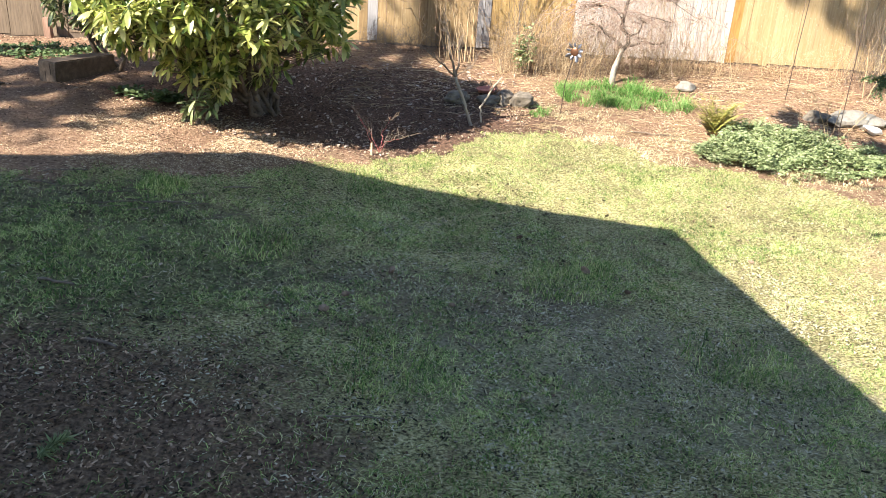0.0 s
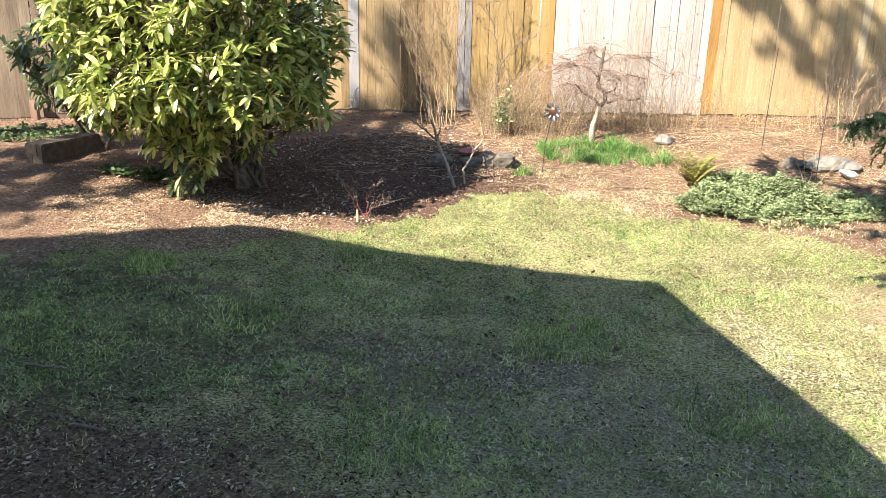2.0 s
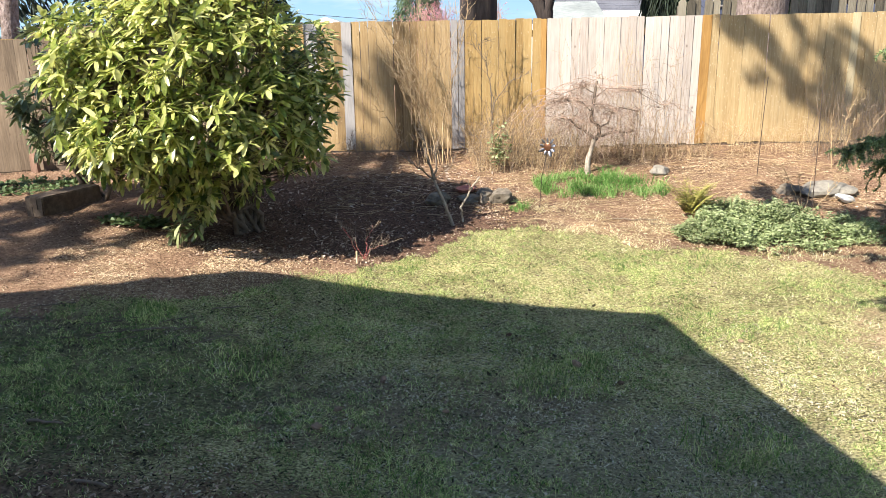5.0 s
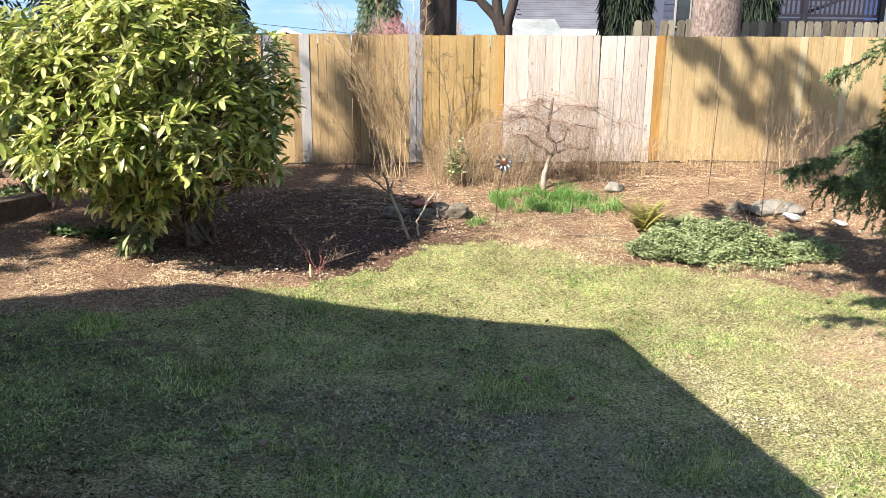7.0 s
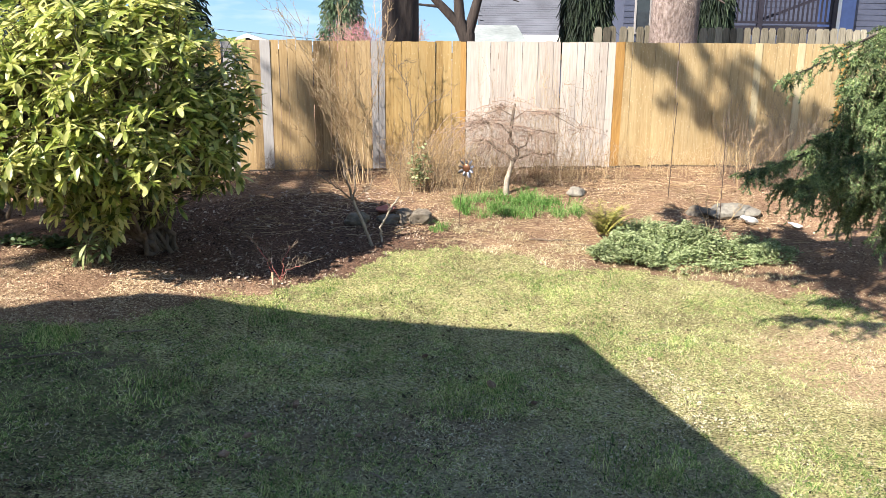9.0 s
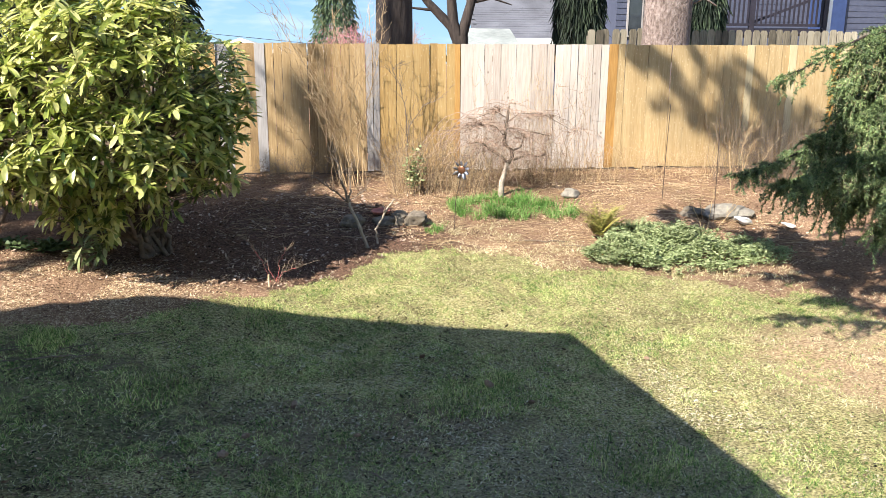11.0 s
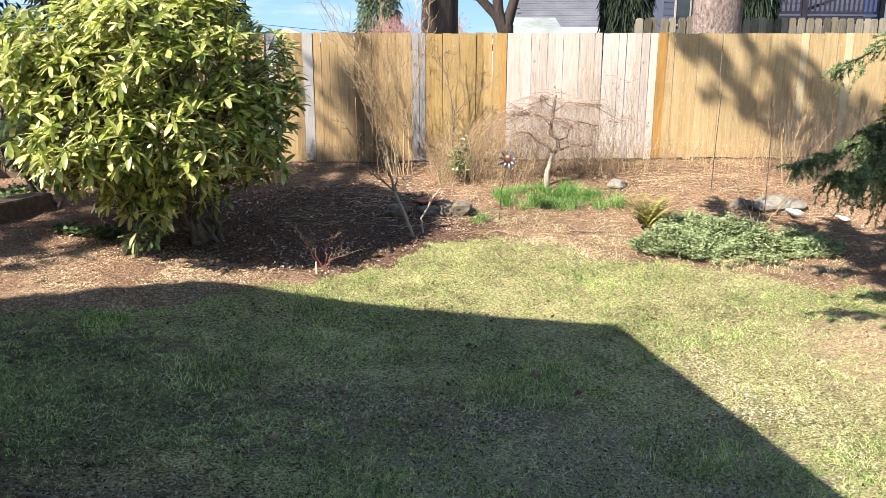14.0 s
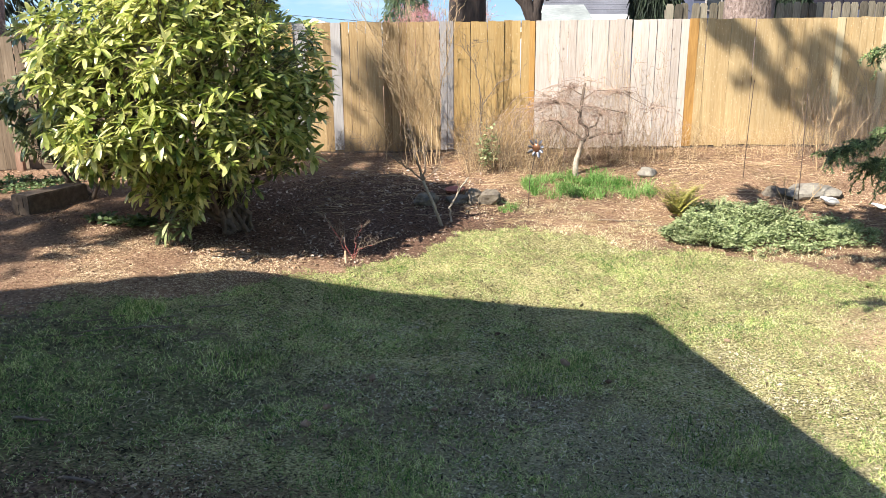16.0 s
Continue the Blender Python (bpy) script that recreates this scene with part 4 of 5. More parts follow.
x1, y1 = blob(330, 2.85, 6.75, 0.62, 0.36)
x2, y2 = blob(260, 3.75, 6.75, 0.72, 0.40)
x3, y3 = blob(130, 3.3, 7.35, 0.6, 0.40)
x4, y4 = blob(330, 3.45, 6.75, 1.25, 0.55)
x, y = np.concatenate([x1, x2, x3, x4]), np.concatenate([y1, y2, y3, y4])
clump_leaves("ground_cover", "grey-green leafy ground cover along the lawn edge", "ground cover", x, y, (0.05 + 0.28 * value_noise(x, y, 0.16, 31)) * np.clip(1.15 - ((x - 3.25) / 1.6) ** 2 - ((y - 6.9) / 0.75) ** 2 * 0.8, 0.25, 1), 0.034, 26, "herb", 0.5)
x, y = blob(70, -3.75, 7.0, 0.35, 0.18)
clump_leaves("low_weeds", "small dark weeds in the shaded mulch", "weeds", x, y, 0.04 + 0.04 * rng.random(70), 0.06, 6, "darkleaf", 0.6)
x, y = blob(220, -5.7, 8.6, 0.9, 0.5)
clump_leaves("green_weeds", "patch of low green weeds by the fence", "weeds", x, y, 0.03 + 0.04 * rng.random(220), 0.05, 7, "darkleaf", 0.6)
x, y = blob(60, 0.52, 9.0, 0.16, 0.15)
clump_leaves("small_rose", "small leafy rose shrub before the fence", "shrub", x, y, 0.25 + 0.45 * rng.random(60), 0.05, 5, "herb", 0.6)

# bright tuft of grass under the weeping tree
x1, y1 = blob(3300, 1.55, 8.45, 0.66, 0.48)
x2, y2 = blob(1100, 2.25, 8.25, 0.36, 0.3)
x3, y3 = blob(260, 0.62, 7.75, 0.12, 0.1)
x, y = np.concatenate([x1, x2, x3]), np.concatenate([y1, y2, y3])
k = rng.random(len(x)) < value_noise(x, y, 0.16, 33) * 1.9 - 0.25
x, y = x[k], y[k]
thing("grass_tuft", blades("grass_tuft", x, y, (0.05 + 0.2 * value_noise(x, y, 0.11, 34)) * rng.uniform(0.6, 1.2, len(x)), rng.uniform(0.005, 0.009, len(x)), rng.uniform(0.3, 1.3, len(x))), M["lush"], "bright green grassy clump under the weeping tree", "grass", kind="stuff")
# longer tussocks in the shaded lawn
tx, ty = [], []
for cx, cy, rr, n in ((-2.9, 4.75, 0.22, 500), (0.55, 3.9, 0.2, 260), (0.35, 3.6, 0.35, 420), (-1.9, 3.9, 0.3, 300), (2.2, 6.0, 0.25, 110), (-0.9, 2.2, 0.3, 260), (1.2, 2.6, 0.35, 350), (-1.3, 5.4, 0.25, 250)):
    a, b = blob(n, cx, cy, rr, rr)
    tx.append(a); ty.append(b)
x, y = np.concatenate(tx), np.concatenate(ty)
thing("lawn_tussocks", blades("lawn_tussocks", x, y, rng.uniform(0.05, 0.11, len(x)), rng.uniform(0.004, 0.007, len(x)), rng.uniform(0.3, 1.2, len(x))), M["grass"], "longer green tussocks in the lawn", "grass", kind="stuff")


def fern(at, fronds, length, label, material="fernleaf"):
    f = base("fern", at, label, "fern")
    runs, P, D, S = [], [], [], []
    for q in range(fronds):
        a, tilt, L = rng.uniform(0, 6.28), rng.uniform(0.95, 1.45), length * rng.uniform(0.6, 1.1)
        t = np.linspace(0, 1, 9)
        out, up = L * np.cos(tilt) * t, L * np.sin(tilt) * (t - 0.45 * t ** 2)
        run = np.stack([out * np.cos(a), out * np.sin(a), up], -1)
        runs.append((run, 0.003, 0.001))
        m = 26
        u = np.linspace(0.15, 0.98, m) * 8
        i = np.minimum(u.astype(int), 7)
        p = run[i] + (run[i + 1] - run[i]) * (u - i)[:, None]
        side = np.array([-np.sin(a), np.cos(a), 0.1])
        for sgn in (-1, 1):
            P.append(p); D.append(np.tile(side * sgn, (m, 1)) + np.gradient(p, axis=0) * 8)
            S.append(1.15 - np.linspace(0, 1, m) ** 1.5)
    part("stems", tubes("stems", runs, 4), M["tantwig"], f)
    P, D, S = np.concatenate(P), np.concatenate(D), np.concatenate(S)
    V, F = placed(leaf_template(0.085, 0.02, 0.1, 0.2), turns_along(D, rng.normal(0, 0.2, len(P))), P, S)
    part("fronds", np_mesh("fronds", V, F, True), M[material], f)["kind"] = "stuff"
    return f


fern((2.62, 7.35, gz(2.62, 7.35)), 34, 0.9, "yellowing sword fern in the bed")
fern((2.98, 7.3, gz(2.98, 7.3)), 22, 0.55, "sword fern beside the ground cover", "herb")


def shrubby(name, at, label, category, stems, material, extra=(), sides=5, pale=None):
    """Bare stems: each stem is (points, r0, r1, number of side twigs, twig length)."""
    t = base(name, at, label, category)
    o = np.array(at)
    runs, twigs = [], []
    for si, (pts, r0, r1, n, L) in enumerate(stems):
        p = np.asarray(pts, float)
        tt = np.linspace(0, len(p) - 1, 4 * len(p))
        i = np.minimum(tt.astype(int), len(p) - 2)
        line = p[i] + (p[i + 1] - p[i]) * (tt - i)[:, None]
        line[1:-1] += rng.normal(0, 0.006, (len(line) - 2, 3))
        part("stem", tubes("stem", [(line - o, r0, r1)], sides + 1), M[material if pale is None or si in pale else extra[0]], t)
        for q in range(n * 2):
            k = rng.integers(len(line) // 4, len(line) - 1)
            d = line[min(k + 1, len(line) - 1)] - line[k]; d /= np.linalg.norm(d) + 1e-9
            e = line[k] + (d * 0.8 + unit(1)[0] * 0.8 + [0, 0, 0.25]) * L * rng.uniform(0.4, 1.2)
            tw = bend(line[k], e, 5, 0, 0.06) - o
            twigs.append((tw, max(0.0026, r1 * 0.9), 0.0015))
            for w in range(2):
                g = rng.integers(1, 4)
                twigs.append((bend(tw[g], tw[g] + (unit(1)[0] * 0.6 + d * 0.5) * L * 0.4, 4, 0, 0.05), 0.002, 0.0012))
    if twigs:
        part("twig_mass", tubes("twig_mass", twigs, 4), M[extra[0] if extra else material], t)["kind"] = "stuff"
    return t


# tall bare shrub before the fence
g = lambda x, y, dz=0.0: (x, y, gz(x, y) + dz)
shrubby("bare_shrub", g(-0.35, 9.4), "tall bare multi-stemmed shrub before the fence", "shrub", [
    ([g(-0.33, 9.4, -.03), (-0.4, 9.4, 0.4), (-0.6, 9.38, 0.95), (-0.95, 9.3, 1.6), (-1.34, 9.2, 2.24)], 0.011, 0.003, 14, 0.32),
    ([g(-0.3, 9.4, -.03), (-0.42, 9.42, 0.6), (-0.62, 9.4, 1.2), (-0.8, 9.4, 1.5)], 0.009, 0.003, 12, 0.3),
    ([g(-0.25, 9.42, -.03), (-0.24, 9.4, 0.5), (-0.1, 9.4, 1.05), (-0.01, 9.38, 1.35), (-0.05, 9.4, 2.3)], 0.011, 0.003, 14, 0.32),
    ([(-0.03, 9.38, 1.3), (0.08, 9.36, 1.75), (0.16, 9.36, 2.45)], 0.006, 0.002, 8, 0.25),
    ([g(-0.4, 9.38, -.03), (-0.56, 9.36, 0.55), (-0.75, 9.36, 1.0), (-1.07, 9.3, 1.38)], 0.008, 0.002, 12, 0.3),
], "tantwig")
shrubby("bare_shrub", g(-0.5, 9.4), "smaller bare shrub with upright tan stems", "shrub", [
    ([g(-0.6, 9.38, -.03), (-0.62, 9.36, 0.5), (-0.66, 9.36, 1.15)], 0.006, 0.002, 10, 0.25),
    ([g(-0.2, 9.4, -.03), (-0.15, 9.4, 0.7), (-0.28, 9.38, 1.2), (-0.22, 9.36, 2.1)], 0.007, 0.002, 10, 0.28),
    ([g(-0.45, 9.4, -.03), (-0.5, 9.4, 0.7), (-0.47, 9.4, 1.3)], 0.006, 0.002, 9, 0.25),
    ([g(-0.9, 9.5, -.03), (-0.85, 9.5, 0.3), (-1.2, 9.5, 0.8)], 0.004, 0.002, 8, 0.25),
], "tantwig")
fan = []
for q in range(12):
    b, e = rng.uniform(-0.55, -0.1), rng.uniform(-1.5, 0.35)
    top, y = rng.uniform(1.2, 2.35), rng.uniform(9.25, 9.55)
    fan.append(([g(b, 9.4, -.03), (b + (e - b) * 0.22, 9.4, 0.25 * top + 0.1), (b + (e - b) * 0.5, y, 0.58 * top), (e, y, top)], rng.uniform(0.003, 0.0055), 0.0015, 6, 0.3))
shrubby("bare_shrub", g(-0.33, 9.4), "fan of thin bare shoots before the weathered boards", "shrub", fan, "tantwig")
shrubby("bare_climber", g(0.42, 9.5), "dark arching bare stem before the fence", "shrub", [
    ([g(0.46, 9.5, -.03), (0.46, 9.5, 0.43), (0.44, 9.48, 0.9), (0.36, 9.46, 1.3), (0.14, 9.44, 1.55)], 0.010, 0.003, 7, 0.25),
    ([(0.46, 9.5, 0.43), (0.5, 9.48, 0.75), (0.69, 9.46, 1.0), (0.98, 9.44, 1.12)], 0.008, 0.003, 7, 0.25),
    ([(0.4, 9.46, 1.15), (0.25, 9.45, 1.5), (0.42, 9.45, 1.6)], 0.004, 0.002, 4, 0.2),
    ([g(0.42, 9.5, -.03), (0.25, 9.4, 0.25), (0.1, 9.3, 0.3)], 0.008, 0.003, 4, 0.2),
], "twig")
# small pruned shrub at the lawn's edge
shrubby("pruned_shrub", g(-0.21, 7.3), "small pruned shrub with pale bark at the lawn edge", "shrub", [
    ([g(-0.21, 7.3, -.03), (-0.32, 7.32, -0.25), (-0.43, 7.35, 0.02)], 0.020, 0.017, 0, 0.1),
    ([(-0.43, 7.35, 0.02), (-0.5, 7.36, 0.28), (-0.56, 7.38, 0.5), (-0.6, 7.38, 0.6)], 0.015, 0.008, 8, 0.12),
    ([(-0.43, 7.35, 0.02), (-0.6, 7.33, 0.17), (-0.84, 7.3, 0.35)], 0.011, 0.006, 6, 0.12),
    ([(-0.43, 7.35, 0.02), (-0.4, 7.37, 0.2), (-0.41, 7.38, 0.42)], 0.012, 0.009, 3, 0.1),
    ([(-0.42, 7.35, 0.03), (-0.25, 7.4, 0.15), (-0.18, 7.4, 0.3)], 0.006, 0.003, 3, 0.1),
    ([g(-0.1, 7.4, -.03), (-0.12, 7.4, -0.32), (0.0, 7.4, -0.08), (0.1, 7.4, 0.04)], 0.013, 0.010, 0, 0.1),
    ([(-0.02, 7.4, -0.12), (-0.03, 7.4, 0.0)], 0.009, 0.007, 0, 0.1),
], "palebark", ("twig",), 5, (0, 5))
shrubby("red_stemmed_shrub", g(-1.2, 6.3), "sparse red-stemmed seedling shrub in the mulch", "shrub", [
    ([g(-1.2, 6.3, -.02), g(-1.17, 6.32, 0.2), g(-1.1, 6.34, 0.36)], 0.003, 0.002, 4, 0.14),
    ([g(-1.2, 6.3, -.02), g(-1.3, 6.3, 0.18), g(-1.42, 6.3, 0.33)], 0.0025, 0.002, 5, 0.14),
    ([g(-1.2, 6.3, -.02), g(-1.15, 6.28, 0.12), g(-0.98, 6.26, 0.2)], 0.0025, 0.002, 5, 0.14),
    ([g(-1.25, 6.3, -.02), g(-1.36, 6.32, 0.25), g(-1.5, 6.35, 0.42)], 0.0025, 0.002, 4, 0.12),
], "red", ("twig",))
thing("yellow_peg", tubes("yellow_peg", [(np.array([g(-1.27, 6.18, -.02), g(-1.27, 6.18, 0.13)]), 0.012, 0.010)], 8), M["shaving"], "short pale wooden peg in the mulch", "peg")


# weeping dwarf tree
def weeping_tree():
    at = g(1.69, 8.85)
    o = np.array(at)
    t = base("weeping_tree", at, "small weeping tree with a pale crooked trunk and bare twigs", "tree")
    P = lambda *p: np.array(p) - o
    trunk = [
        (np.array([P(1.69, 8.85, at[2] - .04), P(1.69, 8.86, at[2] + .12), P(1.705, 8.88, at[2] + .22), P(1.74, 8.905, at[2] + .3), P(1.785, 8.925, max(at[2] + .36, 0.25))]), 0.042, 0.028),
    ]
    limb = [
        ([(1.78, 8.92, .24), (1.86, 8.95, .3), (1.84, 8.95, .42), (1.74, 8.95, .5), (1.76, 8.95, .72), (1.8, 8.95, 1.02)], 0.032, 0.016),
        ([(1.78, 8.92, .26), (1.66, 8.9, .36), (1.52, 8.88, .44), (1.44, 8.86, .52), (1.3, 8.84, .55)], 0.022, 0.010),
        ([(1.84, 8.94, .28), (1.95, 8.92, .31), (2.05, 8.9, .36), (2.2, 8.88, .33), (2.3, 8.86, .36)], 0.02, 0.009),
        ([(1.85, 8.95, .4), (1.98, 8.97, .46), (2.02, 8.98, .6), (2.14, 9.0, .66), (2.4, 9.02, .6)], 0.014, 0.005),
    ]
    limb += [
        ([(1.75, 8.95, .6), (1.62, 8.96, .74), (1.45, 8.97, .78), (1.2, 8.98, .68)], 0.008, 0.003),
        ([(1.78, 8.95, .8), (1.95, 8.97, .92), (2.3, 9.0, .9), (2.7, 9.0, .68)], 0.007, 0.003),
        ([(1.78, 8.95, .85), (1.6, 8.93, .95), (1.3, 8.9, .85)], 0.007, 0.003),
    ]
    runs = list(trunk)
    tips = []
    for pts, r0, r1 in limb:
        p = np.array(pts) - o
        runs.append((p, r0 * 1.05, r1 * 1.05))
        tips += [p[-1], p[-2], p[len(p) // 2]]
    part("trunk", tubes("trunk", trunk, 9), M["palebark"], t, "pale smooth bark")
    for run in runs[1:]:
        part("limb", tubes("limb", [run], 7), M["greylimb"], t)
    weep = []
    for q in range(300):
        s = tips[rng.integers(len(tips))] + rng.normal(0, 0.03, 3)
        a = rng.uniform(0, 6.28)
        L = rng.uniform(0.25, 0.85)
        u = np.linspace(0, 1, 7)
        reach = np.stack([np.cos(a) * L * u * 0.95, np.sin(a) * L * u * 0.6, 0.34 * L * u - 0.8 * L * u ** 2], -1)
        reach[1:] += rng.normal(0, 0.026, (6, 3))
        weep.append((s + reach, 0.0038, 0.0013))
        for w in range(2):
            k = rng.integers(2, 6)
            b = s + reach[k]
            weep.append((bend(b, b + rng.normal(0, 0.09, 3) - [0, 0, 0.05], 4, 0, 0.06), 0.0024, 0.001))
    part("twig_mass", tubes("twig_mass", weep, 4), M["weeptwig"], t, "fine pinkish hanging twigs")["kind"] = "stuff"


M["weeptwig"] = mat("pinkish_twig", [(0.2, (0.2, 0.13, 0.095)), (0.5, (0.34, 0.235, 0.18)), (0.8, (0.5, 0.38, 0.3))], 20, bump=0, island=0.5)
M["greylimb"] = mat("grey_limb", [(0.2, (0.06, 0.045, 0.035)), (0.5, (0.14, 0.105, 0.08)), (0.8, (0.33, 0.27, 0.21))], 25, bump=0.3, dist=0.004)
weeping_tree()


# thickets of dry stems along the fence
def thicket(name, label, n, x0, x1, y0, y1, hmin, hmax, material="tantwig", lean=0.25):
    runs = []
    for q in range(n):
        x, y = rng.uniform(x0, x1), rng.uniform(y0, y1)
        h = rng.uniform(hmin, hmax)
        b = np.array(g(x, y, -0.02))
        e = b + [rng.normal(0, lean) * h, rng.normal(0, lean * 0.6) * h, h]
        e[1] = min(e[1], 9.93)
        line = bend(b, e, 6, 0, 0.03)
        runs.append((line, rng.uniform(0.002, 0.004), 0.001))
        for w in range(3):
            k = rng.integers(2, 5)
            tip = line[k] + [rng.normal(0, 0.11), rng.normal(0, 0.05), rng.uniform(0, 0.14)]
            tip[1] = min(tip[1], 9.94)
            runs.append((bend(line[k], tip, 4, 0, 0.05), 0.0018, 0.0008))
    return thing(name, tubes(name, runs, 4), M[material], label, "dry stems", kind="stuff")


thicket("dry_stems", "thicket of dry tan stems along the fence", 400, 0.15, 1.5, 8.9, 9.85, 0.2, 0.8)
thicket("dry_stems", "brown twigs tangled in the tan thicket", 150, 0.2, 1.6, 8.9, 9.8, 0.3, 0.95, "twig")
thicket("dry_stems", "thicket of dry tan stems behind the weeping tree", 230, 1.5, 3.5, 9.2, 9.88, 0.15, 0.6)
thicket("dry_stems", "sparse dry stems before the tan fence boards", 120, 3.5, 5.4, 9.4, 9.88, 0.15, 0.55)
thicket("dry_stems", "dense brown stems in the shaded fence corner", 380, 5.3, 7.4, 8.9, 9.85, 0.3, 1.0, "twig")
thicket("dry_stems", "few tall bare shoots before the pale boards", 60, 1.5, 3.2, 9.3, 9.8, 0.9, 1.9, "tantwig", 0.12)
thicket("dry_stems", "tall twiggy shoots in the fence corner", 45, 5.0, 6.3, 9.1, 9.6, 0.9, 1.65, "twig", 0.14)
thicket("dry_stems", "short brown stubs before the brown boards", 120, -1.8, 0.2, 9.5, 9.9, 0.1, 0.45, "twig", 0.4)
shrubby("budding_shrub", g(5.1, 8.9), "bare shrub with yellowish budding stems", "shrub", [
    ([g(5.1, 8.9, -.03), (5.05, 8.9, 0.2), (5.0, 8.9, 0.5)], 0.010, 0.004, 8, 0.2),
    ([g(5.15, 8.9, -.03), (5.3, 8.9, 0.25), (5.35, 8.9, 0.45)], 0.009, 0.004, 8, 0.2),
    ([g(5.4, 8.8, -.03), (5.4, 8.8, 0.1), (5.6, 8.8, 0.42)], 0.009, 0.004, 8, 0.2),
    ([g(5.3, 8.9, -.03), (5.2, 8.9, 0.4), (5.35, 8.9, 0.75)], 0.007, 0.003, 8, 0.2),
], "tantwig")
shrubby("bare_prunings", g(4.0, 7.5), "bare crooked stems rising from the ground cover", "shrub", [
    ([g(3.98, 7.4, -.03), (3.86, 7.45, -0.22), (3.72, 7.5, 0.06)], 0.005, 0.003, 2, 0.12),
    ([g(4.02, 7.45, -.03), (4.08, 7.5, -0.12), (4.18, 7.5, 0.1)], 0.006, 0.0035, 2, 0.12),
    ([g(4.05, 7.4, -.03), (4.3, 7.45, -0.25), (4.55, 7.5, -0.02)], 0.005, 0.003, 3, 0.12),
    ([g(4.0, 7.45, -.03), (3.93, 7.5, -0.1), (3.95, 7.5, 0.16)], 0.004, 0.0025, 2, 0.1),
], "tantwig")
# fallen straw over the bed
runs = []
for q in range(2600):
    x, y = (rng.uniform(0.4, 5.0), rng.uniform(6.6, 9.9)) if q < 2100 else (rng.uniform(-2.0, 0.4), rng.uniform(7.6, 9.8))
    if lawn(np.array([x]), np.array([y]))[0] > 0.5:
        continue
    a, L = rng.normal(0, 0.5) + (0 if rng.random() < .7 else 1.5), rng.uniform(0.06, 0.38)
    e = (x + math.cos(a) * L, y + math.sin(a) * L * 0.6)
    m = ((x + e[0]) / 2, (y + e[1]) / 2)
    runs.append((np.array([g(x, y, 0.008), g(*m, 0.02), g(*e, 0.008)]), 0.0028, 0.0014))
thing("fallen_stems", tubes("fallen_stems", runs, 4), M["tantwig"], "fallen dry stems scattered over the bed", "dry stems", kind="stuff")
# fallen leaves under the rhododendron
n = 3000
x, y = np.concatenate([rng.uniform(-2.9, 0.4, n), rng.uniform(-6.0, 5.0, 300)]), np.concatenate([rng.uniform(6.0, 9.3, n), rng.uniform(5.4, 9.6, 300)])
k = lawn(x, y) < 0.5
x, y = x[k], y[k]
d = unit(len(x)); d[:, 2] *= 0.25
V, F = placed(leaf_template(0.10, 0.04, 0.3, -0.15), turns_along(d, rng.normal(0, 0.5, len(x))), np.stack([x, y, ground_z(x, y) + 0.012], -1), rng.uniform(0.2, 0.6, len(x)))
thing("fallen_leaves", np_mesh("fallen_leaves", V, F, True), M["litter"], "curled dry leaves fallen under the shrubs", "leaves", kind="stuff")


# ---------------------------------------------------------------- garden objects
M["terracotta_wood"] = mat("reddish_wood", [(0.2, (0.14, 0.075, 0.05)), (0.5, (0.25, 0.15, 0.105)), (0.8, (0.36, 0.24, 0.18))], 8, UP, rough=0.85, bump=0.3, dist=0.004)

def stone(name, at, size, label, squash=0.6, seed=0, turn=0.0, material="rock"):
    bm = bmesh.new()
    bmesh.ops.create_icosphere(bm, subdivisions=3, radius=1)
    off = Vector((seed * 3.7, seed * 1.3, 0))
    for v in bm.verts:
        n1 = noise.noise(v.co * 1.1 + off) * 0.45 + noise.noise(v.co * 3 + off) * 0.12 + noise.noise(v.co * 7 + off) * 0.04
        v.co = v.co * (1 + n1)
        v.co = Vector((v.co.x * size[0], v.co.y * size[1], max(v.co.z, -0.5) * size[2] * squash))
    m = bpy.data.meshes.new(name)
    bm.to_mesh(m); bm.free()
    ob = thing(name, m, M[material], label, "stone")
    ob.location, ob.rotation_euler = at, (0, 0, turn)
    return ob


stone("stone", g(2.68, 8.85, 0.02), (0.15, 0.12, 0.13), "flat pale stone in the dry bed", 0.6, 1, 0.5, "palerock")
stone("stone", g(0.42, 8.0, 0.04), (0.15, 0.14, 0.15), "rounded grey stone at the bed edge", 0.8, 2)
stone("stone", g(0.24, 8.1, 0.03), (0.14, 0.12, 0.15), "dark mossy stone at the bed edge", 0.8, 3, 1.0)
stone("stone", g(-0.38, 8.0, 0.03), (0.15, 0.12, 0.13), "dark stone in the shade of the shrub", 0.8, 4)
stone("stone", g(0.02, 8.05, 0.02), (0.16, 0.10, 0.10), "low dark stone beside the dish", 0.8, 5)
stone("stone_slab", g(4.62, 8.1, 0.03), (0.36, 0.30, 0.2), "large flat pale stone slab near the spruce", 0.6, 6, 0.3, "palerock")
stone("stone", g(4.12, 8.1, 0.02), (0.16, 0.14, 0.14), "grey stone beside the slab", 0.7, 7)
stone("clod", g(-5.35, 6.9, 0.0), (0.10, 0.08, 0.07), "dark clod of earth on the mulch bank", 0.8, 8, 0, "timber")


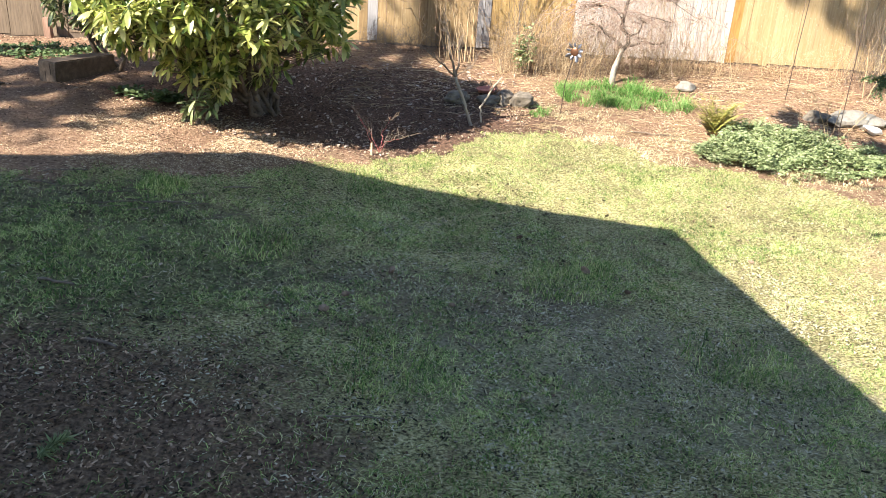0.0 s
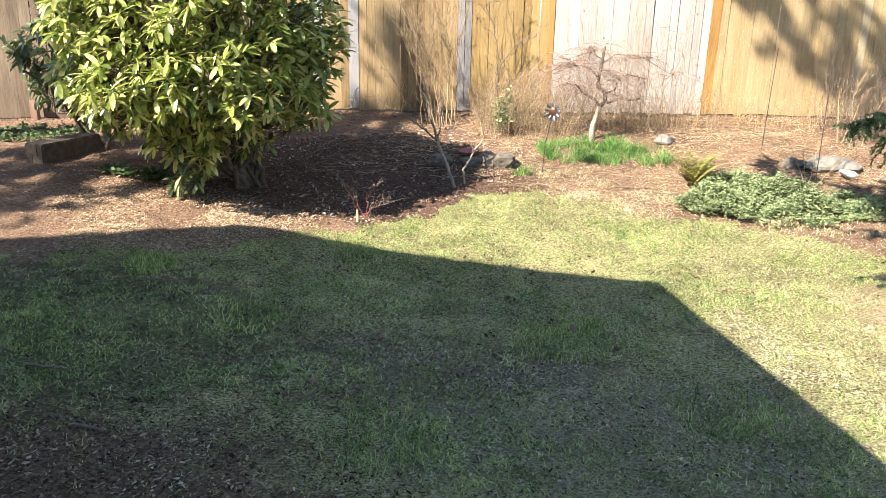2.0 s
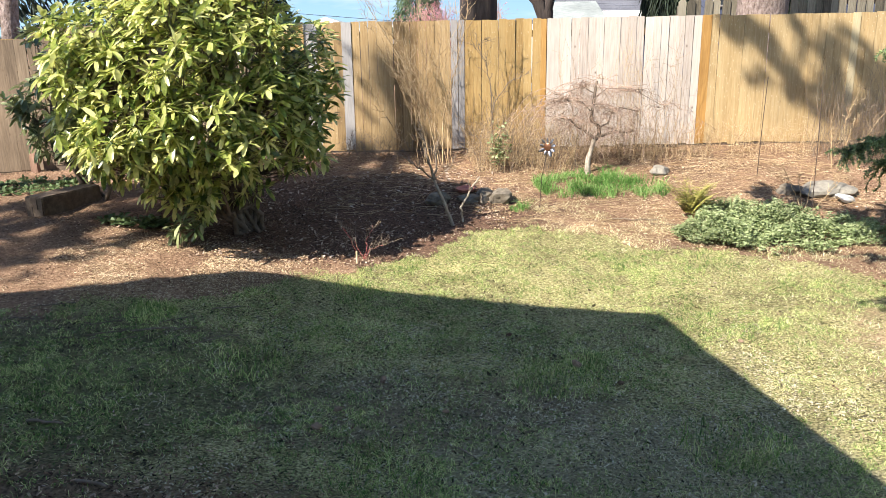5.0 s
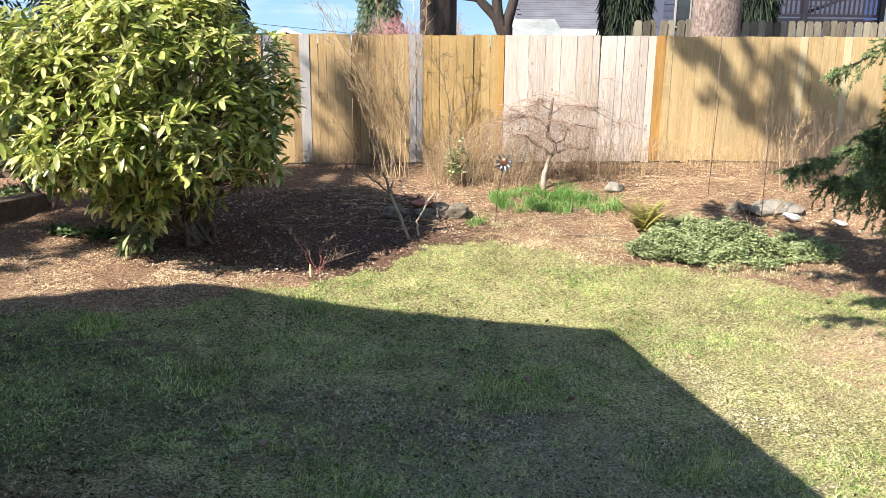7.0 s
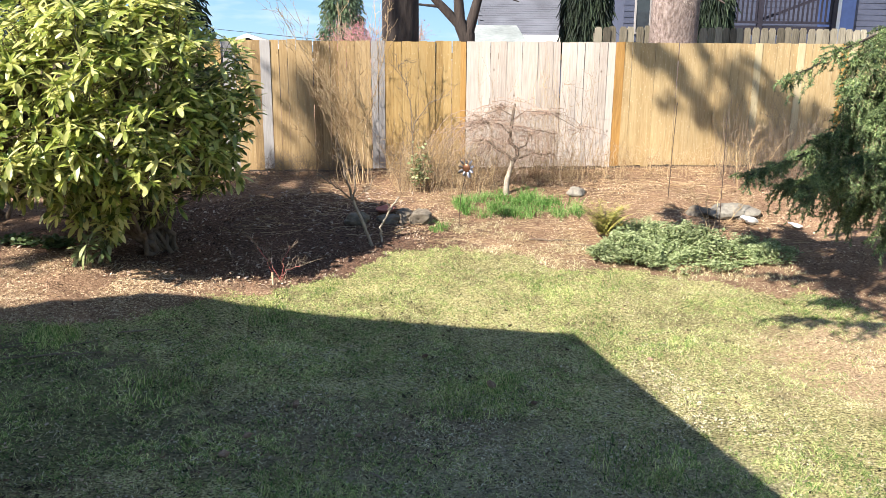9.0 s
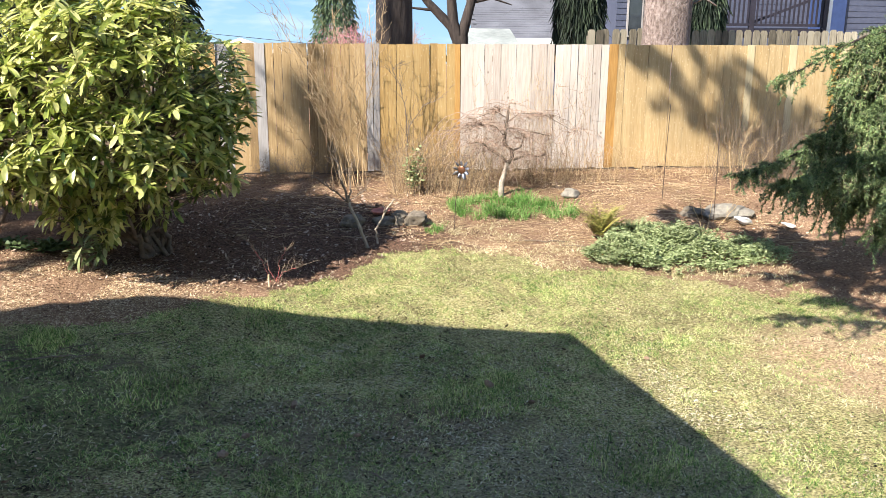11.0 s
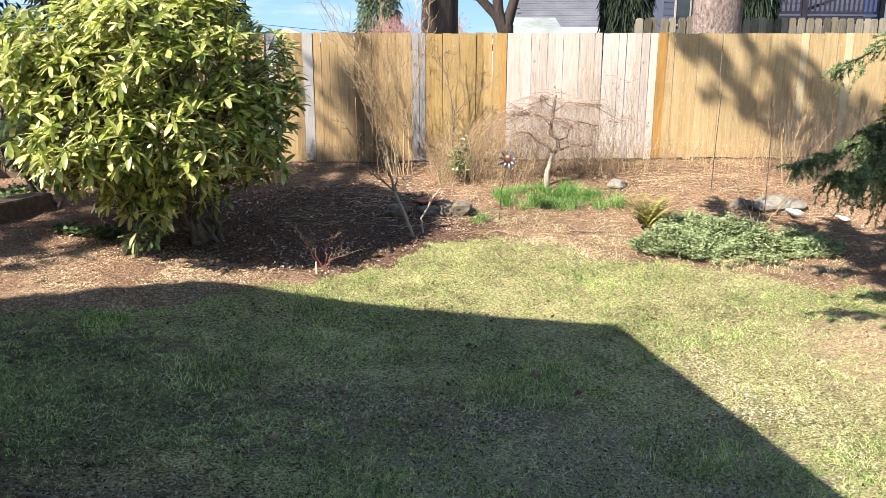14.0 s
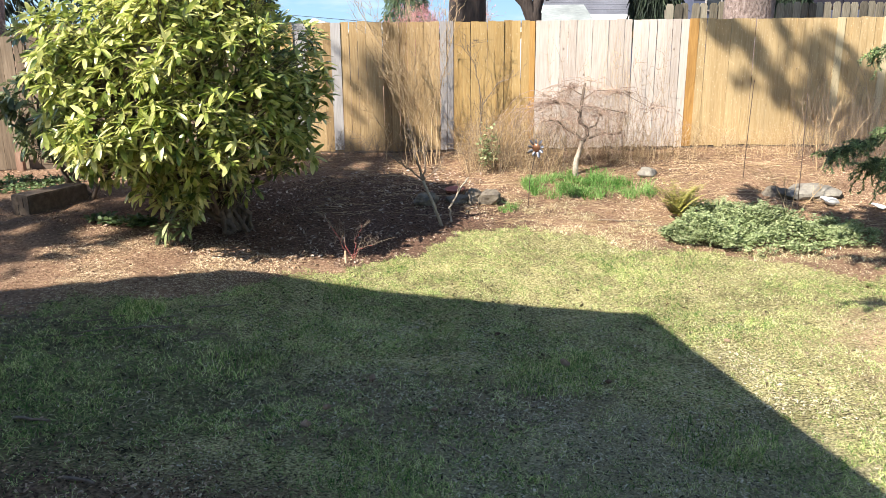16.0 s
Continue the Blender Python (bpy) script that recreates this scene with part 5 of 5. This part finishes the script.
def timber(at, turn, length, w, h):
    t = thing("timber", None, None, "short dark weathered landscape timber on the bank", "timber")
    t.location, t.rotation_euler = at, (0, 0, turn)
    bm = box(-w / 2, w / 2, 0, length, -0.06, h, 0.012)
    bmesh.ops.subdivide_edges(bm, edges=[e for e in bm.edges if e.calc_length() > 0.15], cuts=5, use_grid_fill=True)
    for v in bm.verts:
        v.co += noise.noise_vector(v.co * 9) * 0.006
    part("beam", bm, M["timber"], t)
    for zc, xc in ((0.07, -0.03), (0.15, 0.05)):
        part("crack", box(xc - .004, xc + .004, -0.004, 0.02, zc - .06, zc + .05), M["bark"], t)


timber(g(-4.93, 7.22, 0.0), -0.42, 0.85, 0.27, 0.23)


# stub of an old post at the step in the fence
o = thing("post_stub", None, None, "short reddish stub of an old post at the fence", "post")
o.location = g(-6.12, 9.86, 0.0)
part("wood", box(-0.05, 0.05, -0.045, 0.045, -0.08, 0.29, 0.006), M["terracotta_wood"], o)


# spinning flower on a stake
def spinner():
    at = g(0.86, 7.75)
    s = base("garden_spinner", at, "steel flower spinner with a copper centre on a thin stake", "garden ornament")
    top = 0.33 - at[2]
    s.rotation_euler = (0, 0, -0.55)
    part("stake", tubes("stake", [(np.array([(0, 0, -0.05), (0.02, 0.0, top * .5), (0.1, 0.0, top)]), 0.005, 0.004)], 6), M["iron"], s)
    hub = bmesh.new()
    bmesh.ops.create_uvsphere(hub, u_segments=14, v_segments=8, radius=0.05)
    for v in hub.verts:
        v.co = Vector((v.co.x + 0.1, v.co.y * 0.35 - 0.02, v.co.z + top))
    part("hub", hub, M["copper"], s, "round copper hub")
    for q in range(9):
        a = q * 6.283 / 9 + 0.2
        r0, r1 = 0.04, 0.105 + 0.02 * (q % 2)
        pts = []
        for t, w in ((0, .006), (.45, .02), (.8, .013), (1, .001)):
            r = r0 + (r1 - r0) * t
            pts.append((r, w, 0.035 * t * t))
        V, F = [], []
        for r, w, b in pts:
            for sg in (-1, 1):
                u, v2 = r, sg * w
                V.append((0.1 + math.cos(a) * u - math.sin(a) * v2, -0.012 - b * 0.5 + sg * 0.012, top + math.sin(a) * u + math.cos(a) * v2))
        for i in range(3):
            F.append((2 * i, 2 * i + 1, 2 * i + 3, 2 * i + 2))
        me = np_mesh("petal", V, F, True)
        o = part("petal", me, M["steel"], s)
        sol = o.modifiers.new("thick", "SOLIDIFY"); sol.thickness = 0.002
    return s


spinner()
for (x, y, h, lean), lab in (((3.92, 8.6, 1.28, 0.03), "thin rusted iron stake in the dry bed"), ((4.08, 7.4, 1.42, -0.03), "thin rusted iron stake behind the ground cover")):
    st = base("plant_stake", g(x, y), lab, "stake", "plant stakes")
    part("rod", tubes("rod", [(np.array([(0, 0, -0.08), (lean * .4, 0, h * .5), (lean, 0, h)]), 0.0055, 0.005)], 6), M["iron"], st)
    part("tip", tubes("tip", [(np.array([(lean, 0, h), (lean, 0, h + 0.03)]), 0.008, 0.003)], 6), M["iron"], st)

# terracotta saucer among the stones
bm = bmesh.new()
prof = ((0, 0.0), (0.09, 0.0), (0.12, 0.03), (0.128, 0.03), (0.13, 0.026), (0.1, -0.012), (0, -0.012))
prev = None
for r, z in prof:
    ring = [bm.verts.new((r * math.cos(q * math.pi / 14), r * math.sin(q * math.pi / 14), z)) for q in range(28)] if r else [bm.verts.new((0, 0, z))]
    if prev:
        for q in range(28):
            a, b = prev[q % len(prev)], prev[(q + 1) % len(prev)]
            c, d = ring[(q + 1) % len(ring)], ring[q % len(ring)]
            vs = list(dict.fromkeys((a, b, c, d)))
            if len(vs) > 2:
                bm.faces.new(vs)
    prev = ring
bmesh.ops.recalc_face_normals(bm, faces=bm.faces)
m = bpy.data.meshes.new("saucer"); bm.to_mesh(m); bm.free()
o = thing("plant_saucer", m, M["terracotta"], "shallow terracotta plant saucer among the stones", "saucer")
o.location, o.rotation_euler = g(0.0, 8.3, 0.06), (radians(4), radians(-3), 0)

# white broken ornaments on the ground by the spruce
def shard(at, turn, scale, label):
    bm = bmesh.new()
    bmesh.ops.create_uvsphere(bm, u_segments=16, v_segments=10, radius=0.1)
    for v in bm.verts:
        v.co.x *= 1.9 + 0.5 * v.co.z / 0.1
        v.co += noise.noise_vector(v.co * 7 + Vector((turn, 0, 0))) * 0.06
        v.co.z *= 0.6
        v.co *= scale
    m = bpy.data.meshes.new("ornament"); bm.to_mesh(m); bm.free()
    for p in m.polygons:
        p.use_smooth = True
    ob = thing("garden_ornament", m, M["white"], label, "ornament")
    ob.location, ob.rotation_euler = at, (0.2, 0.25, turn)


shard(g(4.62, 7.68, 0.06), 0.3, 0.75, "weathered white stone ornament lying on the mulch")
shard(g(5.2, 7.55, 0.05), -0.5, 0.45, "small white stone lying under the spruce")

# twigs, bark strips and cones on the lawn
def stick(x, y, turn, L, r, label, name="stick", material="twig"):
    s = thing(name, None, None, label, "stick", "sticks on the lawn")
    s.location, s.rotation_euler = g(x, y, r + 0.012), (0, 0, turn)
    part("wood", tubes("wood", [(bend((-L / 2, 0, 0), (L / 2, 0, 0), 7, 0.006, 0.012), r, r * 0.7)], 6), M[material], s)


for x, y, a, L, r in ((-2.92, 2.85, -0.2, 0.24, 0.011), (-2.39, 2.19, -0.35, 0.20, 0.012), (-2.76, 4.41, 0.1, 0.34, 0.008), (-3.1, 4.3, 0.3, 0.28, 0.006), (-1.0, 1.75, 0.0, 0.3, 0.005), (0.2, 3.2, 0.8, 0.18, 0.005), (-2.3, 4.9, 0.25, 0.26, 0.007), (-0.4, 2.6, -0.9, 0.15, 0.006), (1.9, 7.35, -0.15, 0.6, 0.008), (2.3, 7.1, -0.4, 0.5, 0.006)):
    stick(x, y, a, L, r, "dead stick lying in the grass")
for q in range(14):
    stick(rng.uniform(-3.9, -1.9), rng.uniform(4.15, 4.9), rng.normal(0.15, 0.35), rng.uniform(0.14, 0.36), rng.uniform(0.003, 0.007), "thin dead stick on bare earth by the mulch")


def cone(x, y, s):
    c = thing("fir_cone", None, None, "dark fir cone lying in the grass", "cone", "cones on the lawn")
    c.location, c.rotation_euler = g(x, y, 0.015 * s + 0.02), (0.3, 1.3, x * 5)
    bm = bmesh.new()
    bmesh.ops.create_uvsphere(bm, u_segments=12, v_segments=10, radius=0.017 * s)
    for v in bm.verts:
        v.co.z *= 1.6
        v.co *= 1 + 0.22 * math.sin(v.co.z * 500 + math.atan2(v.co.y, v.co.x) * 3)
    part("cone_body", bm, M["darklitter"], c)


for x, y, s in ((0.08, 4.47, 0.9), (0.51, 3.83, 1.5), (-0.92, 3.6, 1.2), (-1.2, 3.15, 1.0), (3.9, 3.85, 1.1), (-1.3, 2.85, 1.3), (-0.5, 3.1, 0.8), (0.75, 3.5, 0.9), (1.9, 4.2, 0.8)):
    cone(x, y, s)
# fallen spruce tip
tw = base("fallen_spruce_tip", g(-2.22, 1.28, 0.02), "small pale fallen spruce tip on bare soil", "twig")
run = bend((-0.04, -0.06, 0.01), (0.03, 0.06, 0.03), 5, 0.01, 0.02)
part("twig", tubes("twig", [(run, 0.003, 0.002)], 5), M["twig"], tw)
u = rng.random(150) * 4
k = np.minimum(u.astype(int), 3)
p = run[k] + (run[k + 1] - run[k]) * (u - k)[:, None]
V, F = placed(NEEDLE, turns_along(unit(150) + (run[-1] - run[0]) * 6, rng.uniform(0, 6, 150)), p, rng.uniform(1.0, 1.6, 150))
part("needles", np_mesh("needles", V, F), M["herb"], tw)

# ---------------------------------------------------------------- deck under the camera
deck = base("deck", (0.3, -2.6, -0.75), "low wooden deck with a railing beside the house", "deck")
for q in range(18):
    y0 = -0.7 + q * 0.145
    part("board", box(-2.4, 2.2, y0, y0 + 0.14, 0.62, 0.655, 0.004), M["deckwood"], deck)
for px in (-2.3, 2.1):
    for py in (-0.6, 1.7):
        part("post", box(px - .045, px + .045, py - .045, py + .045, -0.1, 0.62), M["deckwood"], deck)
for px in (-0.9, 0.3, 1.65):
    part("post", box(px + 0.47, px + 0.55, 1.96 - .1, 1.96 - .02, 0.0, 1.62), M["deckwood"], deck)
part("rail_cap", box(-0.435, 2.25, 1.82, 1.957, 1.62, 1.66, 0.008), M["deckwood"], deck)

# ---------------------------------------------------------------- behind the fence
def trunk_tree(name, at, top, r0, r1, bark, label, limbs=()):
    t = base(name, at, label, "tree")
    zs = np.linspace(-0.2, top, 12)
    line = np.stack([np.sin(zs * 0.5) * 0.05, np.cos(zs * 0.4) * 0.04, zs], -1)
    part("trunk", tubes("trunk", [(line, r0, r1)], 18), M[bark], t)
    if limbs:
        for run in limbs:
            part("limb", tubes("limb", [run], 8), M[bark], t)
    return t


far_z = 0.03
trunk_tree("tall_fir", (0.62, 14.0, far_z), 13.0, 0.38, 0.25, "bark", "tall fir trunk behind the fence, its shade put into dark bark")
o = trunk_tree("tall_fir", (5.72, 13.0, far_z), 13.0, 0.46, 0.36, "fir", "thick pale-barked fir trunk behind the fence", [
    (np.array([(0.35, 0, 2.6), (0.7, -0.1, 2.75), (0.95, -0.1, 2.62)]), 0.03, 0.015)])
fork = trunk_tree("forked_tree", (2.6, 18.0, far_z), 2.2, 0.22, 0.18, "bark", "dark bare forked tree behind the fence", [
    (np.array([(0, 0, 2.0), (-0.2, 0, 2.42), (-0.75, 0, 2.95), (-1.3, 0, 3.6)]), 0.15, 0.07),
    (np.array([(0, 0, 2.0), (-0.16, 0, 2.5), (-0.22, 0, 3.2), (-0.3, 0, 4.5)]), 0.16, 0.09),
    (np.array([(0, 0, 2.0), (0.14, 0, 2.5), (0.28, 0, 3.0), (0.55, 0, 4.2)]), 0.15, 0.09),
    (np.array([(-0.6, 0, 2.8), (-1.2, 0, 2.85), (-1.8, 0, 2.7)]), 0.04, 0.012),
    (np.array([(0.28, 0, 3.0), (0.8, 0, 3.1), (1.3, 0, 2.95)]), 0.05, 0.012)])
o = trunk_tree("tall_fir", (-8.4, 14.0, far_z), 9.0, 0.17, 0.12, "fir", "mossy leaning trunk behind the lower fence")
o.rotation_euler = (0, radians(5), 0)


SPRAY = (np.array([(0, 0, 0), (0.55, -0.14, -0.06), (1.0, 0, -0.4), (0.55, 0.14, -0.06)]), np.array([(0, 1, 2), (0, 2, 3)]))
DANGLE = (np.array([(0, 0, 0), (0.18, -0.018, 0.01), (0.34, 0, -0.02), (0.18, 0.018, 0.01)]), np.array([(0, 1, 2), (0, 2, 3)]))
PETAL = (np.array([(0, 0, 0), (0.018, -0.016, 0.005), (0.034, 0, 0), (0.018, 0.016, 0.005)]), np.array([(0, 1, 2), (0, 2, 3)]))


def fir_crown(name, at, height, radius, label, material, n=900, low=0.2, flat=1.0):
    """A far conifer: drooping boughs of many small sprays round a trunk."""
    t = base(name, at, label, "tree")
    part("trunk", tubes("trunk", [(np.array([(0, 0, -0.2), (0, 0, height * .5), (0, 0, height)]), height * 0.02, 0.02)], 8), M["bark"], t)
    n *= 3
    h = rng.random(n) ** 0.8 * (1 - low) + low
    a = rng.uniform(0, 6.28, n)
    r = radius * (1 - h) ** 0.8 * rng.uniform(0.35, 1.1, n) + 0.1
    p = np.stack([np.cos(a) * r, np.sin(a) * r, h * height - r * 0.3], -1)
    d = np.stack([np.cos(a), np.sin(a), rng.uniform(-1.3, -0.2, n) * flat], -1) + rng.normal(0, 0.3, (n, 3))
    V, F = placed(SPRAY, turns_along(d, rng.normal(0, 0.6, n)), p, rng.uniform(0.022, 0.05, n) * height * 0.9)
    c = part("crown", np_mesh("crown", V, F), M[material], t)
    c["kind"] = "stuff"
    return t


M["farneedle"] = mat("far_fir_foliage", [(0.2, (0.05, 0.08, 0.045)), (0.5, (0.1, 0.15, 0.08)), (0.8, (0.17, 0.23, 0.12))], 3, bump=0, island=0.6)
fir_crown("far_fir", (-0.2, 42, 0), 9, 1.5, "dense green fir in the distance", "farneedle", 2600, 0.02)
fir_crown("far_fir", (-9.3, 44, 0), 13, 2.2, "broad dark fir in the distance", "darkneedle", 2600, 0.05)
fir_crown("far_fir", (-16.9, 44, 0), 13, 2.4, "dark fir far behind the fence", "darkneedle", 1800, 0.05)
fir_crown("far_fir", (-24, 46, 0), 17, 4, "dark fir far behind the fence", "darkneedle", 1500, 0.05)


def weeping_conifer(at, w, top, label):
    t = base("weeping_conifer", at, label, "tree")
    part("trunk", tubes("trunk", [(np.array([(0, 0, -0.1), (0.05, 0, top * .6), (0, 0, top)]), 0.12, 0.04)], 8), M["bark"], t)
    n = 6500
    a, r = rng.uniform(0, 6.28, n), np.sqrt(rng.random(n)) * w
    z = rng.uniform(1.75, top, n)
    p = np.stack([np.cos(a) * r, np.sin(a) * r, z], -1)
    d = np.stack([np.cos(a) * 0.2, np.sin(a) * 0.2, np.full(n, -1.0)], -1) + rng.normal(0, 0.15, (n, 3))
    V, F = placed(DANGLE, turns_along(d, rng.uniform(0, 6, n)), p, rng.uniform(0.6, 1.3, n))
    part("crown", np_mesh("crown", V, F), M["darkneedle"], t)["kind"] = "stuff"


weeping_conifer((5.3, 17.0, far_z), 0.58, 4.6, "dark weeping conifer behind the fence")
weeping_conifer((7.9, 16.0, far_z), 0.5, 4.6, "dark drooping conifer beside the neighbour's deck")

# pink blossom and bare brush
def blossom(at, rx, h, n, label, pink):
    t = base("blossom_tree", at, label, "tree")
    runs = []
    tips = []
    for q in range(70):
        e = np.array([rng.normal(0, rx * 0.6), rng.normal(0, 0.4), h * rng.uniform(0.75, 1.05)])
        line = bend((rng.normal(0, 0.1), 0, -0.05), e, 7, 0.1, 0.03)
        runs.append((line, 0.018, 0.004))
        for w in range(5):
            k = rng.integers(3, 6)
            tip = line[k] + rng.normal(0, 0.22, 3) + [0, 0, 0.12]
            runs.append((bend(line[k], tip, 4, 0, 0.05), 0.005, 0.002))
            tips.append(tip)
    part("twig_mass", tubes("twig_mass", runs, 4), M["weeptwig"], t)["kind"] = "stuff"
    tips = np.array(tips)
    p = tips[rng.integers(len(tips), size=n)] + rng.normal(0, 0.07, (n, 3))
    V, F = placed(PETAL, turns_along(unit(n), rng.uniform(0, 6, n)), p, rng.uniform(0.6, 1.3, n))
    part("blossom", np_mesh("blossom", V, F), M["pink"], t)["kind"] = "stuff"


blossom((-0.1, 22, 0.03), 0.75, 2.5, 6000, "bare brush with sparse pink blossom behind the fence", True)
blossom((1.5, 21, 0.03), 0.5, 2.6, 500, "bare twiggy brush behind the fence", False)

# second fence of old pickets
pf = base("picket_fence", (4.6, 14.0, 0.03), "old grey dog-eared picket fence of the neighbour", "fence")
pm = prism([(-.075, 0), (.075, 0), (.075, 2.18), (.045, 2.23), (-.045, 2.23), (-.075, 2.18)], -0.01, 0.01)
pmesh = bpy.data.meshes.new("picket"); pm.to_mesh(pmesh); pm.free(); pmesh.materials.append(M["oldpicket"])
for q in range(58):
    o = new("picket", pmesh)
    o.parent = pf
    o.location = (q * 0.17, (-0.012 if q % 2 else 0.014), rng.normal(0, 0.012))
    o.rotation_euler = (0, rng.normal(0, 0.008), 0)
for z in (0.5, 1.75):
    part("rail", box(-0.1, 9.7, -0.008, 0.018, z, z + 0.09), M["oldpicket"], pf)
for px in (0, 2.4, 4.8, 7.2, 9.6):
    part("post", box(px - .045, px + .045, 0.042, 0.13, 0, 2.1), M["oldpicket"], pf)

# neighbour's raised deck with a dark railing
nd = base("neighbour_deck", (9.3, 19.0, 0.03), "raised deck with a dark stained baluster railing, deepened for tree shade", "deck")
part("platform", box(0, 3.75, 0, 3.0, 2.36, 2.5), M["railing"], nd)
for z in (2.56, 3.45):
    part("rail", box(0, 3.7, -0.02, 0.04, z, z + 0.07), M["railing"], nd)
for px in (0, 1.45, 3.6):
    part("post", box(px, px + .13, -0.04, 0.06, 0, 3.55), M["railing"], nd)
for q in range(26):
    px = 0.16 + q * 0.135
    if abs(px - 1.5) > 0.1:
        part("baluster", box(px, px + .04, -0.012, 0.028, 2.63, 3.45), M["railing"], nd)
part("stair_rail", prism([(1.75, 2.62), (3.5, 3.25), (3.5, 3.33), (1.75, 2.70)], 0.5, 0.56), M["railing"], nd)
part("corner_post", box(3.72, 3.86, 0.0, 0.14, 0, 3.6), M["white"], nd, "white corner post")

# houses behind
def neighbour():
    h = base("neighbour_house", (4.6, 27.0, 0.03), "neighbour's house with a grey shingle roof and white eaves", "house")
    part("wall", box(0.4, 14, 0.6, 9, 0, 2.35), M["siding"], h)
    bm = bmesh.new()
    vs = [bm.verts.new(v) for v in ((0, 0, 2.42), (4.6, 0, 2.42), (4.6, 6, 6.2), (0.35, 6, 6.2), (0, 0, 2.34), (4.6, 0, 2.34), (4.6, 6, 6.05), (0.35, 6, 6.05))]
    for f in ((0, 1, 2, 3), (7, 6, 5, 4), (0, 4, 5, 1), (1, 5, 6, 2), (2, 6, 7, 3), (3, 7, 4, 0)):
        bm.faces.new([vs[q] for q in f])
    bmesh.ops.recalc_face_normals(bm, faces=bm.faces)
    roof = part("roof", bm, M["shingle"], h)
    part("fascia", box(-0.02, 4.6, -0.06, -0.004, 2.2, 2.44), M["white"], roof)
    course = bpy.data.meshes.new("shingle")
    cb = box(-0.14, 0.14, -0.1, 0.1, 0, 0.02)
    cb.to_mesh(cb_me := course); cb.free(); course.materials.append(M["shingle"])
    sl = math.atan2(3.78, 6)
    for r in range(14):
        for q in range(16):
            o = new("shingle", course)
            o.parent = roof
            t = (r + 0.3) * 0.17
            o.location = (0.25 + q * 0.285 + (0.14 if r % 2 else 0), t * math.cos(sl), 2.44 + t * math.sin(sl))
            o.rotation_euler = (sl - 0.05, 0, 0)
    part("wall_upper", box(4.6, 24, -2.0, 6, 0, 7.0), M["siding"], h)
    for q in range(22):
        part("siding_board", box(4.58, 24, -2.03, -1.99, 1.8 + q * 0.2, 1.98 + q * 0.2), M["siding"], h)
    part("corner_panel", box(11.7, 13.0, -2.2, -2.05, 0, 7), M["navy"], h, "navy blue painted panel")
    for px in (5.0,):
        w = part("window", box(px, px + 1.0, -2.06, -2.02, 2.5, 3.9), M["glass"], h)
        for a, b, c, d in ((px - .05, px, 2.45, 3.95), (px + 1.0, px + 1.05, 2.45, 3.95), (px, px + 1.0, 2.45, 2.5), (px, px + 1.0, 3.9, 3.95), (px + .48, px + .52, 2.5, 3.9)):
            part("frame", box(a, b, -2.10, -2.03, c, d), M["grey"], w)


M["glass"] = mat("dark_glass", [(0.2, (0.02, 0.025, 0.03)), (0.6, (0.03, 0.035, 0.045))], 3, rough=0.08, bump=0, spec=0.6)
neighbour()
shed = base("shed", (2.85, 20.0, 0.03), "low shed with a pale shingled roof", "shed")
part("wall", box(0.1, 1.75, 0.3, 2.2, 0, 1.95), M["white"], shed)
bm = bmesh.new()
vs = [bm.verts.new(v) for v in ((0, 0, 1.93), (1.86, 0, 1.93), (1.72, 1.1, 2.52), (0.12, 1.1, 2.52), (0, 0, 1.88), (1.86, 0, 1.88), (1.72, 1.1, 2.44), (0.12, 1.1, 2.44))]
for f in ((0, 1, 2, 3), (7, 6, 5, 4), (0, 4, 5, 1), (1, 5, 6, 2), (2, 6, 7, 3), (3, 7, 4, 0)):
    bm.faces.new([vs[q] for q in f])
bmesh.ops.recalc_face_normals(bm, faces=bm.faces)
part("roof", bm, M["palesh"], shed)
gab = base("far_house", (-3.9, 30.0, -0.16), "distant house with a white-trimmed gable", "house")
part("wall", prism([(-2.6, 0), (2.6, 0), (2.6, 1.6), (0, 2.48), (-2.6, 1.6)], 0.1, 6), M["railing"], gab)
part("roof", prism([(-3.0, 1.52), (0, 2.55), (3.0, 1.52), (3.0, 1.62), (0, 2.66), (-3.0, 1.62)], -0.3, 6.2), M["palesh"], gab)
part("bargeboard", prism([(-3.0, 1.46), (0, 2.5), (3.0, 1.46), (3.0, 1.6), (0, 2.645), (-3.0, 1.6)], -0.36, -0.305), M["white"], gab)
part("porch_roof", prism([(1.0, 2.05), (2.3, 2.28), (3.6, 2.05), (3.6, 2.13), (2.3, 2.36), (1.0, 2.13)], -1.2, -0.4), M["white"], gab)
wire = thing("power_line", tubes("power_line", [(np.array([(-30, 34.6, 4.6), (-9, 35, 3.1), (-1.2, 35, 2.40), (10, 35.4, 1.9), (30, 36, 3.0)]), 0.012, 0.012)], 5), M["railing"], "thin dark overhead wire crossing the sky", "cable")
